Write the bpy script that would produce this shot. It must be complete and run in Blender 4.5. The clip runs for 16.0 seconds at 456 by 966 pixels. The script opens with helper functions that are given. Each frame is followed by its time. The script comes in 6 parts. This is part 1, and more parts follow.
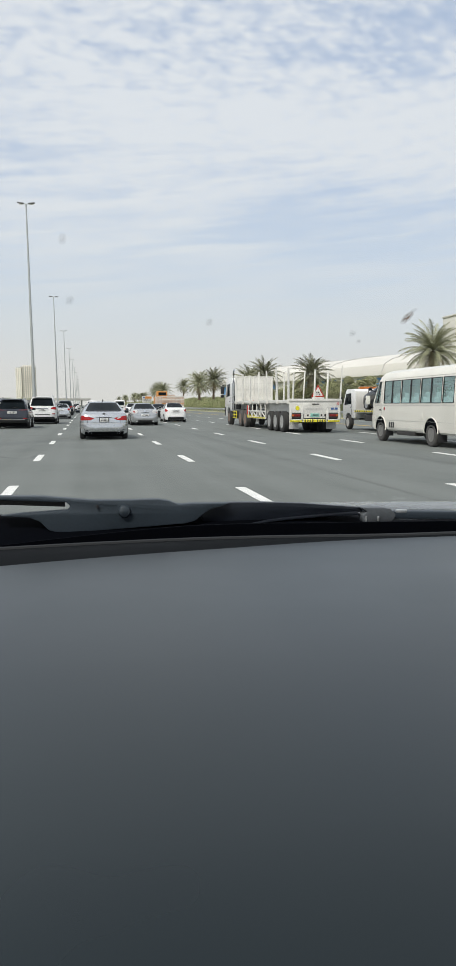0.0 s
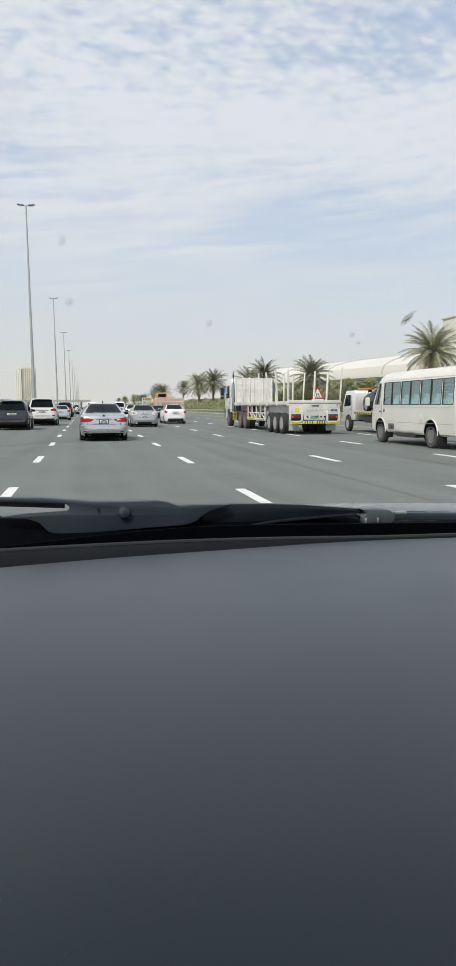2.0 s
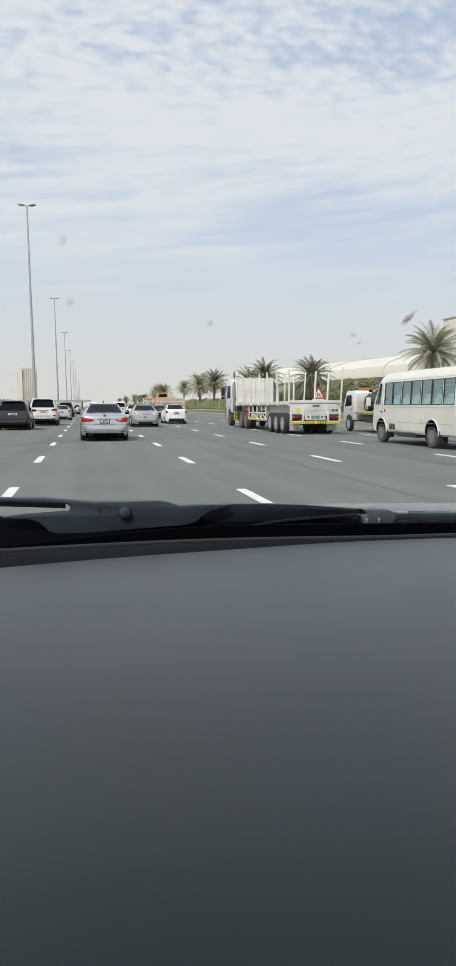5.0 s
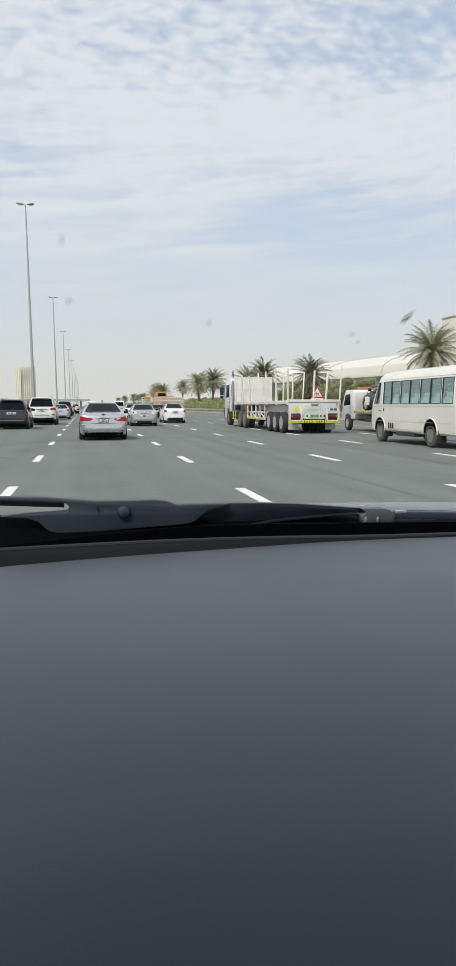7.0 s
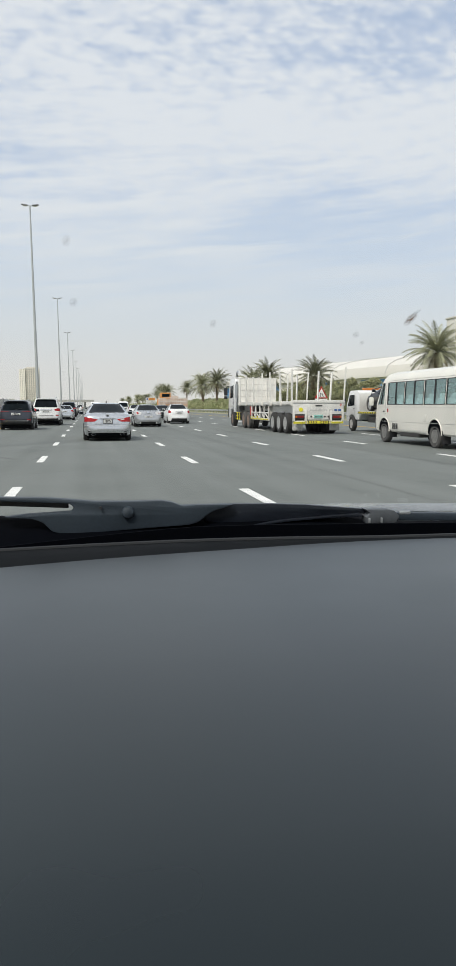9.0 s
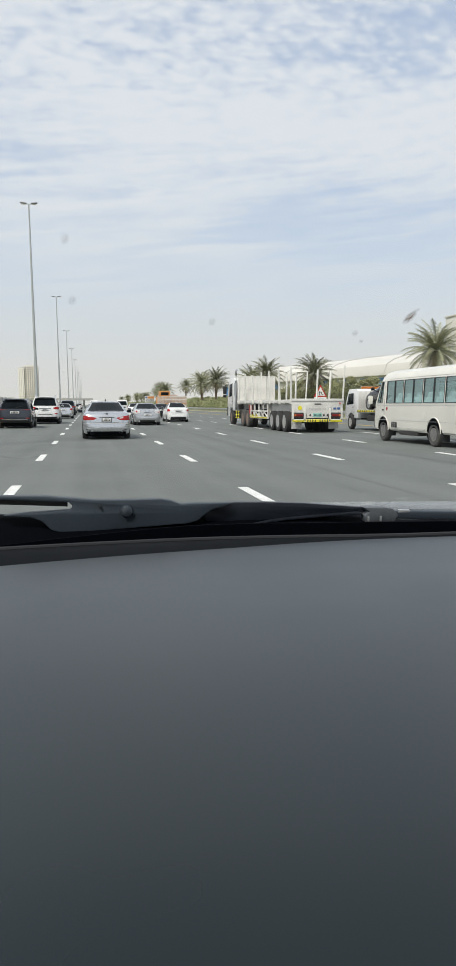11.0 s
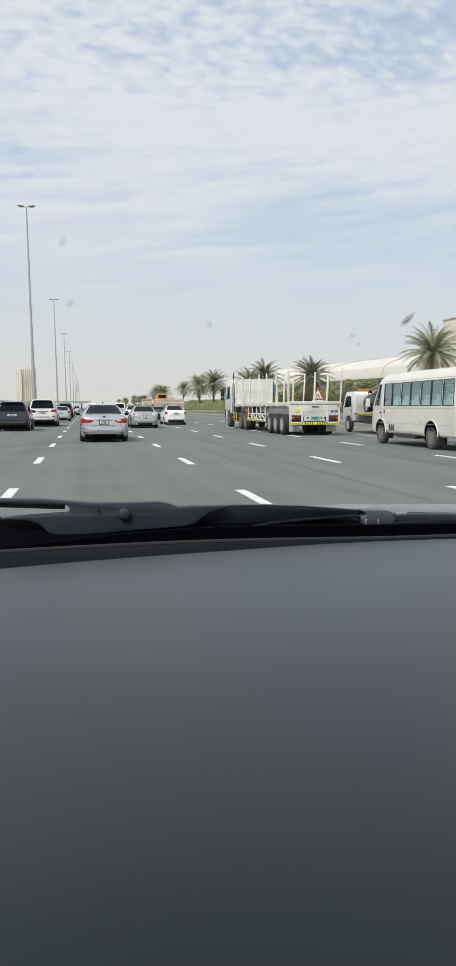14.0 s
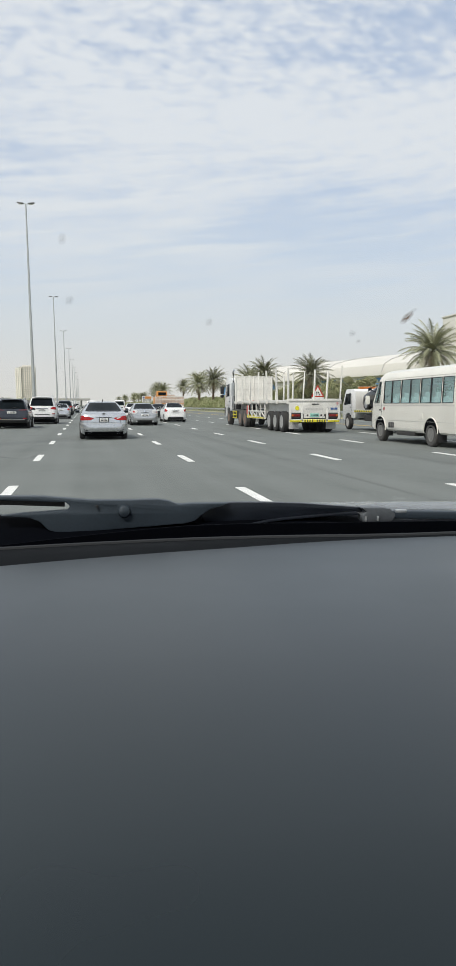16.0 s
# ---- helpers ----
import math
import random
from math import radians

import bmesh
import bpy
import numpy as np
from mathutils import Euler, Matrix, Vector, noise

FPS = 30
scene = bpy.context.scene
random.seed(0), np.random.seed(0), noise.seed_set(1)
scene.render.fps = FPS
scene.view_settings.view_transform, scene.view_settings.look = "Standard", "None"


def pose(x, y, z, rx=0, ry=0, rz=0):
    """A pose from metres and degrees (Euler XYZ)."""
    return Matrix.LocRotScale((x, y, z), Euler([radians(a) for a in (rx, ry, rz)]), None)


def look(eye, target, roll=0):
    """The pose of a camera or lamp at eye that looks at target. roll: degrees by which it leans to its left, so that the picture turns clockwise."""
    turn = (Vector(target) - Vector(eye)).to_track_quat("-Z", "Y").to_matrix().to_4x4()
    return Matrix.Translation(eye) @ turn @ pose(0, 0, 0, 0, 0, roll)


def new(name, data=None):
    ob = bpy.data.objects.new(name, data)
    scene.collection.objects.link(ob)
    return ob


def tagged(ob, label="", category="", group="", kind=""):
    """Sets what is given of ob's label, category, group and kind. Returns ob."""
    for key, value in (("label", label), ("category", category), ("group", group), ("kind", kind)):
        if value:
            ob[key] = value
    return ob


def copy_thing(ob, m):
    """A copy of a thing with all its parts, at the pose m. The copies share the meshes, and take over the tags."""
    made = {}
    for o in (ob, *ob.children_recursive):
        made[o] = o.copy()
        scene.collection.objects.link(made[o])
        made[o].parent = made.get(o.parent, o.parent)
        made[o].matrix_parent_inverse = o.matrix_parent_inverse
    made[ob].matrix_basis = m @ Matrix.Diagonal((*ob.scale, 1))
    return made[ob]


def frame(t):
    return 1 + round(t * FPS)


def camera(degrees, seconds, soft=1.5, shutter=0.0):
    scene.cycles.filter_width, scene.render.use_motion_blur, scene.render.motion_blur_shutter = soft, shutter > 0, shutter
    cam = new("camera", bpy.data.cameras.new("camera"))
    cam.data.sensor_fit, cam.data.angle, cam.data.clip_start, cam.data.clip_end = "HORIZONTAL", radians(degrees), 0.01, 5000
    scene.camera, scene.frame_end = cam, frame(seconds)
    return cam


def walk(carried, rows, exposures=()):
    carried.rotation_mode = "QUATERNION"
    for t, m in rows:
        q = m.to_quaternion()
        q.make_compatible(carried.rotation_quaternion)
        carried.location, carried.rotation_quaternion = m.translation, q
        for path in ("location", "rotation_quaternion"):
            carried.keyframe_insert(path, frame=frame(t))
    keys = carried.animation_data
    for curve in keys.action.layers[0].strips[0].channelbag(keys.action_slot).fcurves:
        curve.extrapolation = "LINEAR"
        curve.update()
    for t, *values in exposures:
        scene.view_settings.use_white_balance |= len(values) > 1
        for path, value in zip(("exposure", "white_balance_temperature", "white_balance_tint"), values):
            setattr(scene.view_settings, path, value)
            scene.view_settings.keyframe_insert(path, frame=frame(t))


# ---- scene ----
# The place is built as it stands beside the slow traffic: y runs ahead along the road, x across it.
LENS = 34.27
EYE = (0.0, 0.0, 1.31)
YAW, PITCH = -10.885, -5.947
# seconds, small turns of the phone on its mount (degrees: to the left, upwards)
SHAKE = [(0.0, 0.05, -0.06), (0.5, 0.05, 0.0), (1.0, 0.03, -0.06), (1.5, 0.03, 0.06), (2.0, 0.03, 0.06),
         (2.5, 0.05, 0.06), (3.0, 0.14, -0.05), (3.5, 0.12, -0.07), (4.0, 0.14, 0.06), (6.5, 0.0, 0.06),
         (7.0, 0.0, 0.0), (7.5, 0.0, 0.0), (8.0, 0.05, 0.06), (8.5, 0.19, 0.14), (9.0, 0.31, 0.05),
         (11.5, 0.17, -0.07), (12.0, 0.05, 0.0), (12.5, 0.09, 0.06), (13.0, 0.14, 0.0), (13.5, 0.05, -0.05),
         (14.0, 0.05, 0.14), (14.5, 0.14, 0.14), (15.0, 0.05, 0.06), (15.5, 0.05, 0.03), (16.0, 0.03, -0.06)]
cam = camera(LENS, 16.0, soft=1.0)
walk(cam, [(t, pose(*EYE, 90 + PITCH + up, 0, YAW + left)) for t, left, up in SHAKE], exposures=[(0.0, 0.1), (16.0, 0.1)])

# ---- light ----
SUN_EL, SUN_AZ = radians(50), radians(224)      # azimuth clockwise from +y
world = bpy.data.worlds.new("world")
scene.world = world
world.use_nodes = True
wt = world.node_tree
wt.nodes.clear()


def node(tree, kind, **values):
    n = tree.nodes.new(kind)
    for key, value in values.items():
        n.inputs[key.replace("_", " ")].default_value = value
    return n


def maths(tree, op, a, b=None, clamp=False):
    n = tree.nodes.new("ShaderNodeMath")
    n.operation, n.use_clamp = op, clamp
    for i, v in enumerate((a, b)):
        if v is None:
            continue
        if isinstance(v, (int, float)):
            n.inputs[i].default_value = v
        else:
            tree.links.new(v, n.inputs[i])
    return n.outputs[0]


def ramp(tree, fac, *stops):
    n = tree.nodes.new("ShaderNodeValToRGB")
    els = n.color_ramp.elements
    while len(els) < len(stops):
        els.new(0.5)
    for el, (p, c) in zip(els, stops):
        el.position = p
        el.color = (*c, 1) if isinstance(c, tuple) else (c, c, c, 1)
    tree.links.new(fac, n.inputs[0])
    return n.outputs[0]


def mixed(tree, fac, a, b, blend="MIX"):
    n = tree.nodes.new("ShaderNodeMix")
    n.data_type, n.blend_type = "RGBA", blend
    for sock, v in ((n.inputs[0], fac), (n.inputs[6], a), (n.inputs[7], b)):
        if isinstance(v, (int, float)):
            sock.default_value = v
        elif isinstance(v, tuple):
            sock.default_value = (*v, 1)
        else:
            tree.links.new(v, sock)
    return n.outputs[2]


def build_sky():
    """Clear sky under a sheet of small high puffs, drawn out into streaks lower down, with a dusty haze along the horizon."""
    t = wt
    sky = t.nodes.new("ShaderNodeTexSky")
    sky.sky_type, sky.sun_disc = "NISHITA", False
    sky.sun_elevation, sky.sun_rotation = SUN_EL, SUN_AZ
    sky.dust_density, sky.air_density = 2.0, 1.0
    scaled = t.nodes.new("ShaderNodeVectorMath")
    scaled.operation = "SCALE"
    scaled.inputs["Scale"].default_value = 0.12
    t.links.new(sky.outputs[0], scaled.inputs[0])
    coords = t.nodes.new("ShaderNodeTexCoord")
    sep = t.nodes.new("ShaderNodeSeparateXYZ")
    t.links.new(coords.outputs["Generated"], sep.inputs[0])
    x, y, z = sep.outputs
    height = maths(t, "MAXIMUM", z, 0.0)
    az = maths(t, "ARCTAN2", x, y)
    el = maths(t, "ARCSINE", height)

    def plane(depth, seed):
        """The sheet of cloud seen flat (small depth) or with some thickness to its puffs."""
        over = maths(t, "ADD", height, depth)
        c = t.nodes.new("ShaderNodeCombineXYZ")
        t.links.new(maths(t, "DIVIDE", x, over), c.inputs[0])
        t.links.new(maths(t, "DIVIDE", y, over), c.inputs[1])
        c.inputs[2].default_value = seed
        return c.outputs[0]

    def noisy(vec, scale, detail, rough, twist=0.0):
        n = node(t, "ShaderNodeTexNoise", Scale=scale, Detail=detail, Roughness=rough, Distortion=twist)
        t.links.new(vec, n.inputs["Vector"])
        return maths(t, "SUBTRACT", n.outputs[0], 0.5)

    def times(a, b):
        return maths(t, "MULTIPLY", a, b)

    def plus(a, b, clamp=False):
        return maths(t, "ADD", a, b, clamp)

    def about(a0, e0, wa, we, amount):
        """A soft region of the sky round a bearing and a height (degrees)."""
        u = times(maths(t, "SUBTRACT", az, radians(a0)), 1 / radians(wa))
        v = times(maths(t, "SUBTRACT", el, radians(e0)), 1 / radians(we))
        r2 = plus(times(u, u), times(v, v))
        return times(maths(t, "POWER", 2.718, times(r2, -1.0)), amount)

    # where the sheet is torn open, and where it is thickest
    torn = about(23.5, 25.5, 7.0, 3.6, 1.15)
    for region in ((10.0, 25.0, 9.0, 3.5, 0.22), (-2.5, 26.5, 6.0, 3.0, 0.12), (-6.0, 18.5, 6.5, 2.6, 0.45), (19.0, 13.4, 9.5, 2.2, 0.85), (25.0, 10.5, 8.0, 2.0, 0.35),
                   (5.0, 19.5, 8.0, 3.0, -0.45), (21.0, 19.5, 8.0, 2.6, -0.5), (-1.0, 13.5, 8.0, 2.4, -0.1)):
        torn = plus(torn, about(*region))
    # the puffs lie in slanting rows
    rows = t.nodes.new("ShaderNodeMapping")
    rows.inputs["Rotation"].default_value = (0, 0, radians(24))
    rows.inputs["Scale"].default_value = (0.72, 1.12, 1.0)
    t.links.new(plane(0.36, 1.3), rows.inputs[0])
    lofty = rows.outputs[0]
    cell = node(t, "ShaderNodeTexVoronoi", Scale=44.0)
    cell.feature = "SMOOTH_F1"
    cell.inputs["Smoothness"].default_value = 0.6
    warp = node(t, "ShaderNodeTexNoise", Scale=40.0, Detail=3.0)
    t.links.new(lofty, warp.inputs["Vector"])
    t.links.new(mixed(t, 0.03, lofty, warp.outputs["Color"], "ADD"), cell.inputs["Vector"])
    puffs = plus(times(maths(t, "SUBTRACT", 0.42, cell.outputs["Distance"]), 0.85), times(noisy(lofty, 78.0, 6.0, 0.6, 0.25), 1.2))
    puffs = plus(puffs, times(noisy(lofty, 15.0, 4.0, 0.55, 0.4), 1.25))
    high = ramp(t, height, (0.0, 0.0), (0.18, 0.0), (0.26, 0.22), (0.33, 0.5), (0.40, 1.0), (1.0, 1.0))
    # streaks: the same sheet seen almost edge on, in long wavy lines
    lines = t.nodes.new("ShaderNodeCombineXYZ")
    t.links.new(times(az, 5.0), lines.inputs[0])
    t.links.new(plus(times(el, 62.0), times(az, -5.0)), lines.inputs[1])
    streaks = plus(times(noisy(lines.outputs[0], 1.0, 5.0, 0.55, 0.6), 1.9), times(noisy(lines.outputs[0], 3.6, 5.0, 0.62, 0.4), 0.45))
    # fine slanting ripples where the puffs pass into streaks
    slant = t.nodes.new("ShaderNodeCombineXYZ")
    t.links.new(plus(times(az, 26.0), times(el, 30.0)), slant.inputs[0])
    t.links.new(plus(times(el, 120.0), times(az, -24.0)), slant.inputs[1])
    ripples = times(noisy(slant.outputs[0], 1.0, 5.0, 0.58, 0.5), 0.8)
    band = ramp(t, height, (0.0, 0.0), (0.17, 0.0), (0.23, 0.8), (0.30, 1.0), (0.37, 0.5), (0.44, 0.0), (1.0, 0.0))
    low = ramp(t, height, (0.0, 0.0), (0.09, 0.0), (0.15, 0.7), (0.24, 1.0), (0.33, 0.6), (0.42, 0.2), (1.0, 0.0))
    wide = noisy(plane(0.07, 3.7), 1.3, 3.0, 0.5, 0.2)
    cover = ramp(t, height, (0.0, 0.30), (0.08, 0.34), (0.14, 0.44), (0.20, 0.62), (0.26, 0.78), (0.36, 0.89), (0.47, 0.98), (1.0, 0.75))
    mask = plus(times(puffs, high), times(streaks, low))
    mask = plus(mask, times(ripples, band))
    mask = plus(mask, times(wide, 0.35))
    mask = maths(t, "SUBTRACT", mask, times(torn, 0.46))
    mask = plus(mask, cover)
    soft = ramp(t, mask, (0.0, 0.0), (0.35, 0.28), (0.7, 0.72), (0.95, 0.96), (1.0, 1.0))
    thin = mixed(t, 0.6, scaled.outputs[0], (0.585, 0.682, 0.86))
    cloudy = mixed(t, soft, thin, (0.722, 0.752, 0.803))
    veil = ramp(t, height, (0.0, 1.0), (0.05, 0.88), (0.10, 0.66), (0.17, 0.36), (0.27, 0.14), (0.42, 0.05), (1.0, 0.04))
    dust = ramp(t, height, (0.0, (0.680, 0.668, 0.640)), (0.05, (0.685, 0.680, 0.662)), (0.11, (0.672, 0.690, 0.684)), (0.20, (0.652, 0.695, 0.710)))
    hazy = mixed(t, veil, cloudy, dust)
    back = t.nodes.new("ShaderNodeBackground")
    back.inputs[1].default_value = 1.0
    out = t.nodes.new("ShaderNodeOutputWorld")
    t.links.new(hazy, back.inputs[0])
    t.links.new(back.outputs[0], out.inputs[0])


build_sky()
sun = new("sun", bpy.data.lights.new("sun", "SUN"))
sun.data.energy, sun.data.angle, sun.data.color = 3.0, radians(9), (1.0, 0.95, 0.87)
sun.matrix_world = look((0, 0, 0), (-math.sin(SUN_AZ) * math.cos(SUN_EL), -math.cos(SUN_AZ) * math.cos(SUN_EL), -math.sin(SUN_EL)))

# ---- materials ----


def surf(name, col, rough=0.5, metal=0.0, var=0.12, scale=3.0, fine=60.0, bump=0.1, coat=0.0, dist=0.004, tint=None, spec=0.5, each=0.0):
    """A painted, moulded or mineral surface: colour that drifts at two scales, and fine relief."""
    m = bpy.data.materials.new(name)
    m.use_nodes = True
    t = m.node_tree
    b = t.nodes["Principled BSDF"]
    co = t.nodes.new("ShaderNodeTexCoord")
    big = node(t, "ShaderNodeTexNoise", Scale=scale, Detail=4.0)
    tiny = node(t, "ShaderNodeTexNoise", Scale=fine, Detail=3.0)
    for n in (big, tiny):
        t.links.new(co.outputs["Object"], n.inputs["Vector"])
    f = maths(t, "ADD", maths(t, "MULTIPLY", big.outputs[0], 0.65), maths(t, "MULTIPLY", tiny.outputs[0], 0.35))
    if each:
        info = t.nodes.new("ShaderNodeObjectInfo")
        f = maths(t, "ADD", f, maths(t, "MULTIPLY", maths(t, "SUBTRACT", info.outputs["Random"], 0.5), each))
    dark = tint or tuple(c * (1 - 2.2 * var) for c in col)
    light = tuple(min(1, c * (1 + var)) for c in col)
    c = ramp(t, f, (0.3, dark), (0.55, col), (0.75, light))
    t.links.new(c, b.inputs["Base Color"])
    r = ramp(t, big.outputs[0], (0.3, max(0.02, rough * 0.85)), (0.7, min(1, rough * 1.15)))
    t.links.new(r, b.inputs["Roughness"])
    b.inputs["Metallic"].default_value = metal
    b.inputs["Coat Weight"].default_value = coat
    b.inputs["Coat Roughness"].default_value = 0.06
    b.inputs["Specular IOR Level"].default_value = spec
    if bump:
        bp = node(t, "ShaderNodeBump", Strength=bump, Distance=dist)
        t.links.new(tiny.outputs[0], bp.inputs["Height"])
        t.links.new(bp.outputs[0], b.inputs["Normal"])
    return m


def asphalt_material():
    m = bpy.data.materials.new("asphalt")
    m.use_nodes = True
    t = m.node_tree
    b = t.nodes["Principled BSDF"]
    co = t.nodes.new("ShaderNodeTexCoord")
    sep = t.nodes.new("ShaderNodeSeparateXYZ")
    t.links.new(co.outputs["Object"], sep.inputs[0])
    grit = node(t, "ShaderNodeTexNoise", Scale=45.0, Detail=3.0, Roughness=0.7)
    patch = node(t, "ShaderNodeTexNoise", Scale=0.35, Detail=5.0, Roughness=0.6)
    t.links.new(co.outputs["Object"], grit.inputs["Vector"])
    t.links.new(co.outputs["Object"], patch.inputs["Vector"])
    # streaks drawn out along the driving direction
    mp = t.nodes.new("ShaderNodeMapping")
    mp.inputs["Scale"].default_value = (1.6, 0.03, 1.0)
    t.links.new(co.outputs["Object"], mp.inputs[0])
    streak = node(t, "ShaderNodeTexNoise", Scale=1.0, Detail=4.0)
    t.links.new(mp.outputs[0], streak.inputs["Vector"])
    chips = node(t, "ShaderNodeTexNoise", Scale=9.0, Detail=4.0, Roughness=0.75)
    t.links.new(co.outputs["Object"], chips.inputs["Vector"])
    f = maths(t, "ADD", maths(t, "MULTIPLY", grit.outputs[0], 0.3), maths(t, "MULTIPLY", patch.outputs[0], 0.3))
    f = maths(t, "ADD", f, maths(t, "MULTIPLY", maths(t, "SUBTRACT", chips.outputs[0], 0.5), 0.25))
    f = maths(t, "ADD", f, maths(t, "MULTIPLY", streak.outputs[0], 0.4))
    c = ramp(t, f, (0.36, (0.102, 0.112, 0.105)), (0.5, (0.143, 0.155, 0.146)), (0.64, (0.172, 0.184, 0.175)))
    # wandering oil stains and filled cracks
    warp = node(t, "ShaderNodeTexNoise", Scale=0.5, Detail=3.0)
    t.links.new(co.outputs["Object"], warp.inputs["Vector"])
    mp2 = t.nodes.new("ShaderNodeMapping")
    mp2.inputs["Scale"].default_value = (0.55, 0.16, 1.0)
    t.links.new(mixed(t, 0.35, co.outputs["Object"], warp.outputs["Color"], "ADD"), mp2.inputs[0])
    vor = node(t, "ShaderNodeTexVoronoi", Scale=0.45)
    vor.feature = "DISTANCE_TO_EDGE"
    t.links.new(mp2.outputs[0], vor.inputs["Vector"])
    crack = ramp(t, vor.outputs["Distance"], (0.0, 1.0), (0.008, 0.5), (0.016, 0.0))
    some = ramp(t, patch.outputs[0], (0.56, 0.0), (0.64, 0.6))
    c = mixed(t, maths(t, "MULTIPLY", crack, some), c, (0.05, 0.052, 0.05))
    t.links.new(c, b.inputs["Base Color"])
    b.inputs["Roughness"].default_value = 0.8
    b.inputs["Specular IOR Level"].default_value = 0.35
    bp = node(t, "ShaderNodeBump", Strength=0.35, Distance=0.006)
    t.links.new(grit.outputs[0], bp.inputs["Height"])
    t.links.new(bp.outputs[0], b.inputs["Normal"])
    return m


def glass_material(name, col, clear, rough=0.02, shine=0.6, least=0.03, dust=0.0):
    """Window glass: see-through by its share, the rest tinted; gloss by Fresnel; a film of dust that scatters daylight,
    added to veil the view like haze.
    """
    m = bpy.data.materials.new(name)
    m.use_nodes = True
    t = m.node_tree
    t.nodes.clear()
    out = t.nodes.new("ShaderNodeOutputMaterial")
    tr = t.nodes.new("ShaderNodeBsdfTransparent")
    tr.inputs[0].default_value = (*col, 1)
    gl = t.nodes.new("ShaderNodeBsdfGlossy")
    gl.inputs["Roughness"].default_value = rough
    gl.inputs[0].default_value = (*[c ** 0.8 for c in col], 1)
    df = t.nodes.new("ShaderNodeBsdfDiffuse")
    df.inputs[0].default_value = (*[c * 0.12 for c in col], 1)
    a = t.nodes.new("ShaderNodeMixShader")
    a.inputs[0].default_value = clear
    t.links.new(df.outputs[0], a.inputs[1])
    t.links.new(tr.outputs[0], a.inputs[2])
    lw = t.nodes.new("ShaderNodeLayerWeight")
    lw.inputs[0].default_value = 0.5
    gloss = maths(t, "ADD", maths(t, "MULTIPLY", maths(t, "POWER", lw.outputs["Facing"], 5.0), shine), least)
    s = t.nodes.new("ShaderNodeMixShader")
    t.links.new(gloss, s.inputs[0])
    t.links.new(a.outputs[0], s.inputs[1])
    t.links.new(gl.outputs[0], s.inputs[2])
    film = t.nodes.new("ShaderNodeBsdfTranslucent")
    film.inputs[0].default_value = (0.80, 0.80, 0.78, 1)
    veil = t.nodes.new("ShaderNodeMixShader")
    veil.inputs[0].default_value = dust
    t.links.new(s.outputs[0], veil.inputs[1])
    t.links.new(film.outputs[0], veil.inputs[2])
    t.links.new(veil.outputs[0], out.inputs[0])
    return m


M = {}
M["asphalt"] = asphalt_material()
M["sand"] = surf("sand", (0.33, 0.305, 0.175), 0.95, var=0.22, scale=0.4, fine=8, bump=0.5, dist=0.03)
M["soil"] = surf("soil", (0.19, 0.21, 0.095), 0.95, var=0.25, scale=0.35, fine=6, bump=0.6, dist=0.05)
M["road_paint"] = surf("road_paint", (0.74, 0.74, 0.71), 0.7, var=0.12, scale=2.5, fine=40, bump=0.2)
M["yellow_paint"] = surf("yellow_paint", (0.62, 0.40, 0.06), 0.7, var=0.12, scale=1.5, fine=40, bump=0.2)
M["concrete"] = surf("concrete", (0.30, 0.30, 0.29), 0.9, var=0.16, scale=0.8, fine=25, bump=0.3, each=0.1)
M["pale_concrete"] = surf("pale_concrete", (0.46, 0.45, 0.42), 0.9, var=0.12, scale=0.6, fine=25, bump=0.3, each=0.14)
M["galvanised"] = surf("galvanised", (0.50, 0.52, 0.53), 0.42, 0.75, var=0.1, scale=2, fine=30, bump=0.05)
M["post_steel"] = surf("post_steel", (0.42, 0.44, 0.45), 0.5, 0.4, var=0.08, scale=0.6, fine=20, bump=0.04)
M["lamp_head"] = surf("lamp_head", (0.20, 0.205, 0.21), 0.5, 0.2, var=0.1, scale=2, fine=20, bump=0.0)
M["silver_paint"] = surf("silver_paint", (0.58, 0.595, 0.615), 0.24, 0.75, var=0.03, scale=1.2, fine=400, bump=0.0, coat=0.6)
M["grey_silver_paint"] = surf("grey_silver_paint", (0.50, 0.51, 0.52), 0.25, 0.7, var=0.04, scale=1.2, fine=400, bump=0.0, coat=0.6)
M["white_paint"] = surf("white_paint", (0.74, 0.74, 0.73), 0.35, 0.0, var=0.03, scale=1.5, fine=90, bump=0.0, coat=0.5)
M["cream_paint"] = surf("cream_paint", (0.72, 0.70, 0.635), 0.4, 0.0, var=0.05, scale=0.9, fine=30, bump=0.03, coat=0.3)
M["dusty_white"] = surf("dusty_white", (0.69, 0.675, 0.63), 0.55, 0.0, var=0.13, scale=1.2, fine=18, bump=0.06, coat=0.0)
M["black_paint"] = surf("black_paint", (0.010, 0.011, 0.013), 0.07, 0.0, var=0.15, scale=1.5, fine=200, bump=0.0, coat=0.0)
M["graphite_paint"] = surf("graphite_paint", (0.040, 0.046, 0.060), 0.22, 0.3, var=0.1, scale=1.5, fine=200, bump=0.0, coat=0.3)
M["red_brown_paint"] = surf("red_brown_paint", (0.30, 0.12, 0.07), 0.35, 0.1, var=0.1, scale=1.5, fine=200, bump=0.0, coat=0.5)
M["orange_paint"] = surf("orange_paint", (0.62, 0.26, 0.06), 0.55, 0.0, var=0.12, scale=1.5, fine=40, bump=0.05)
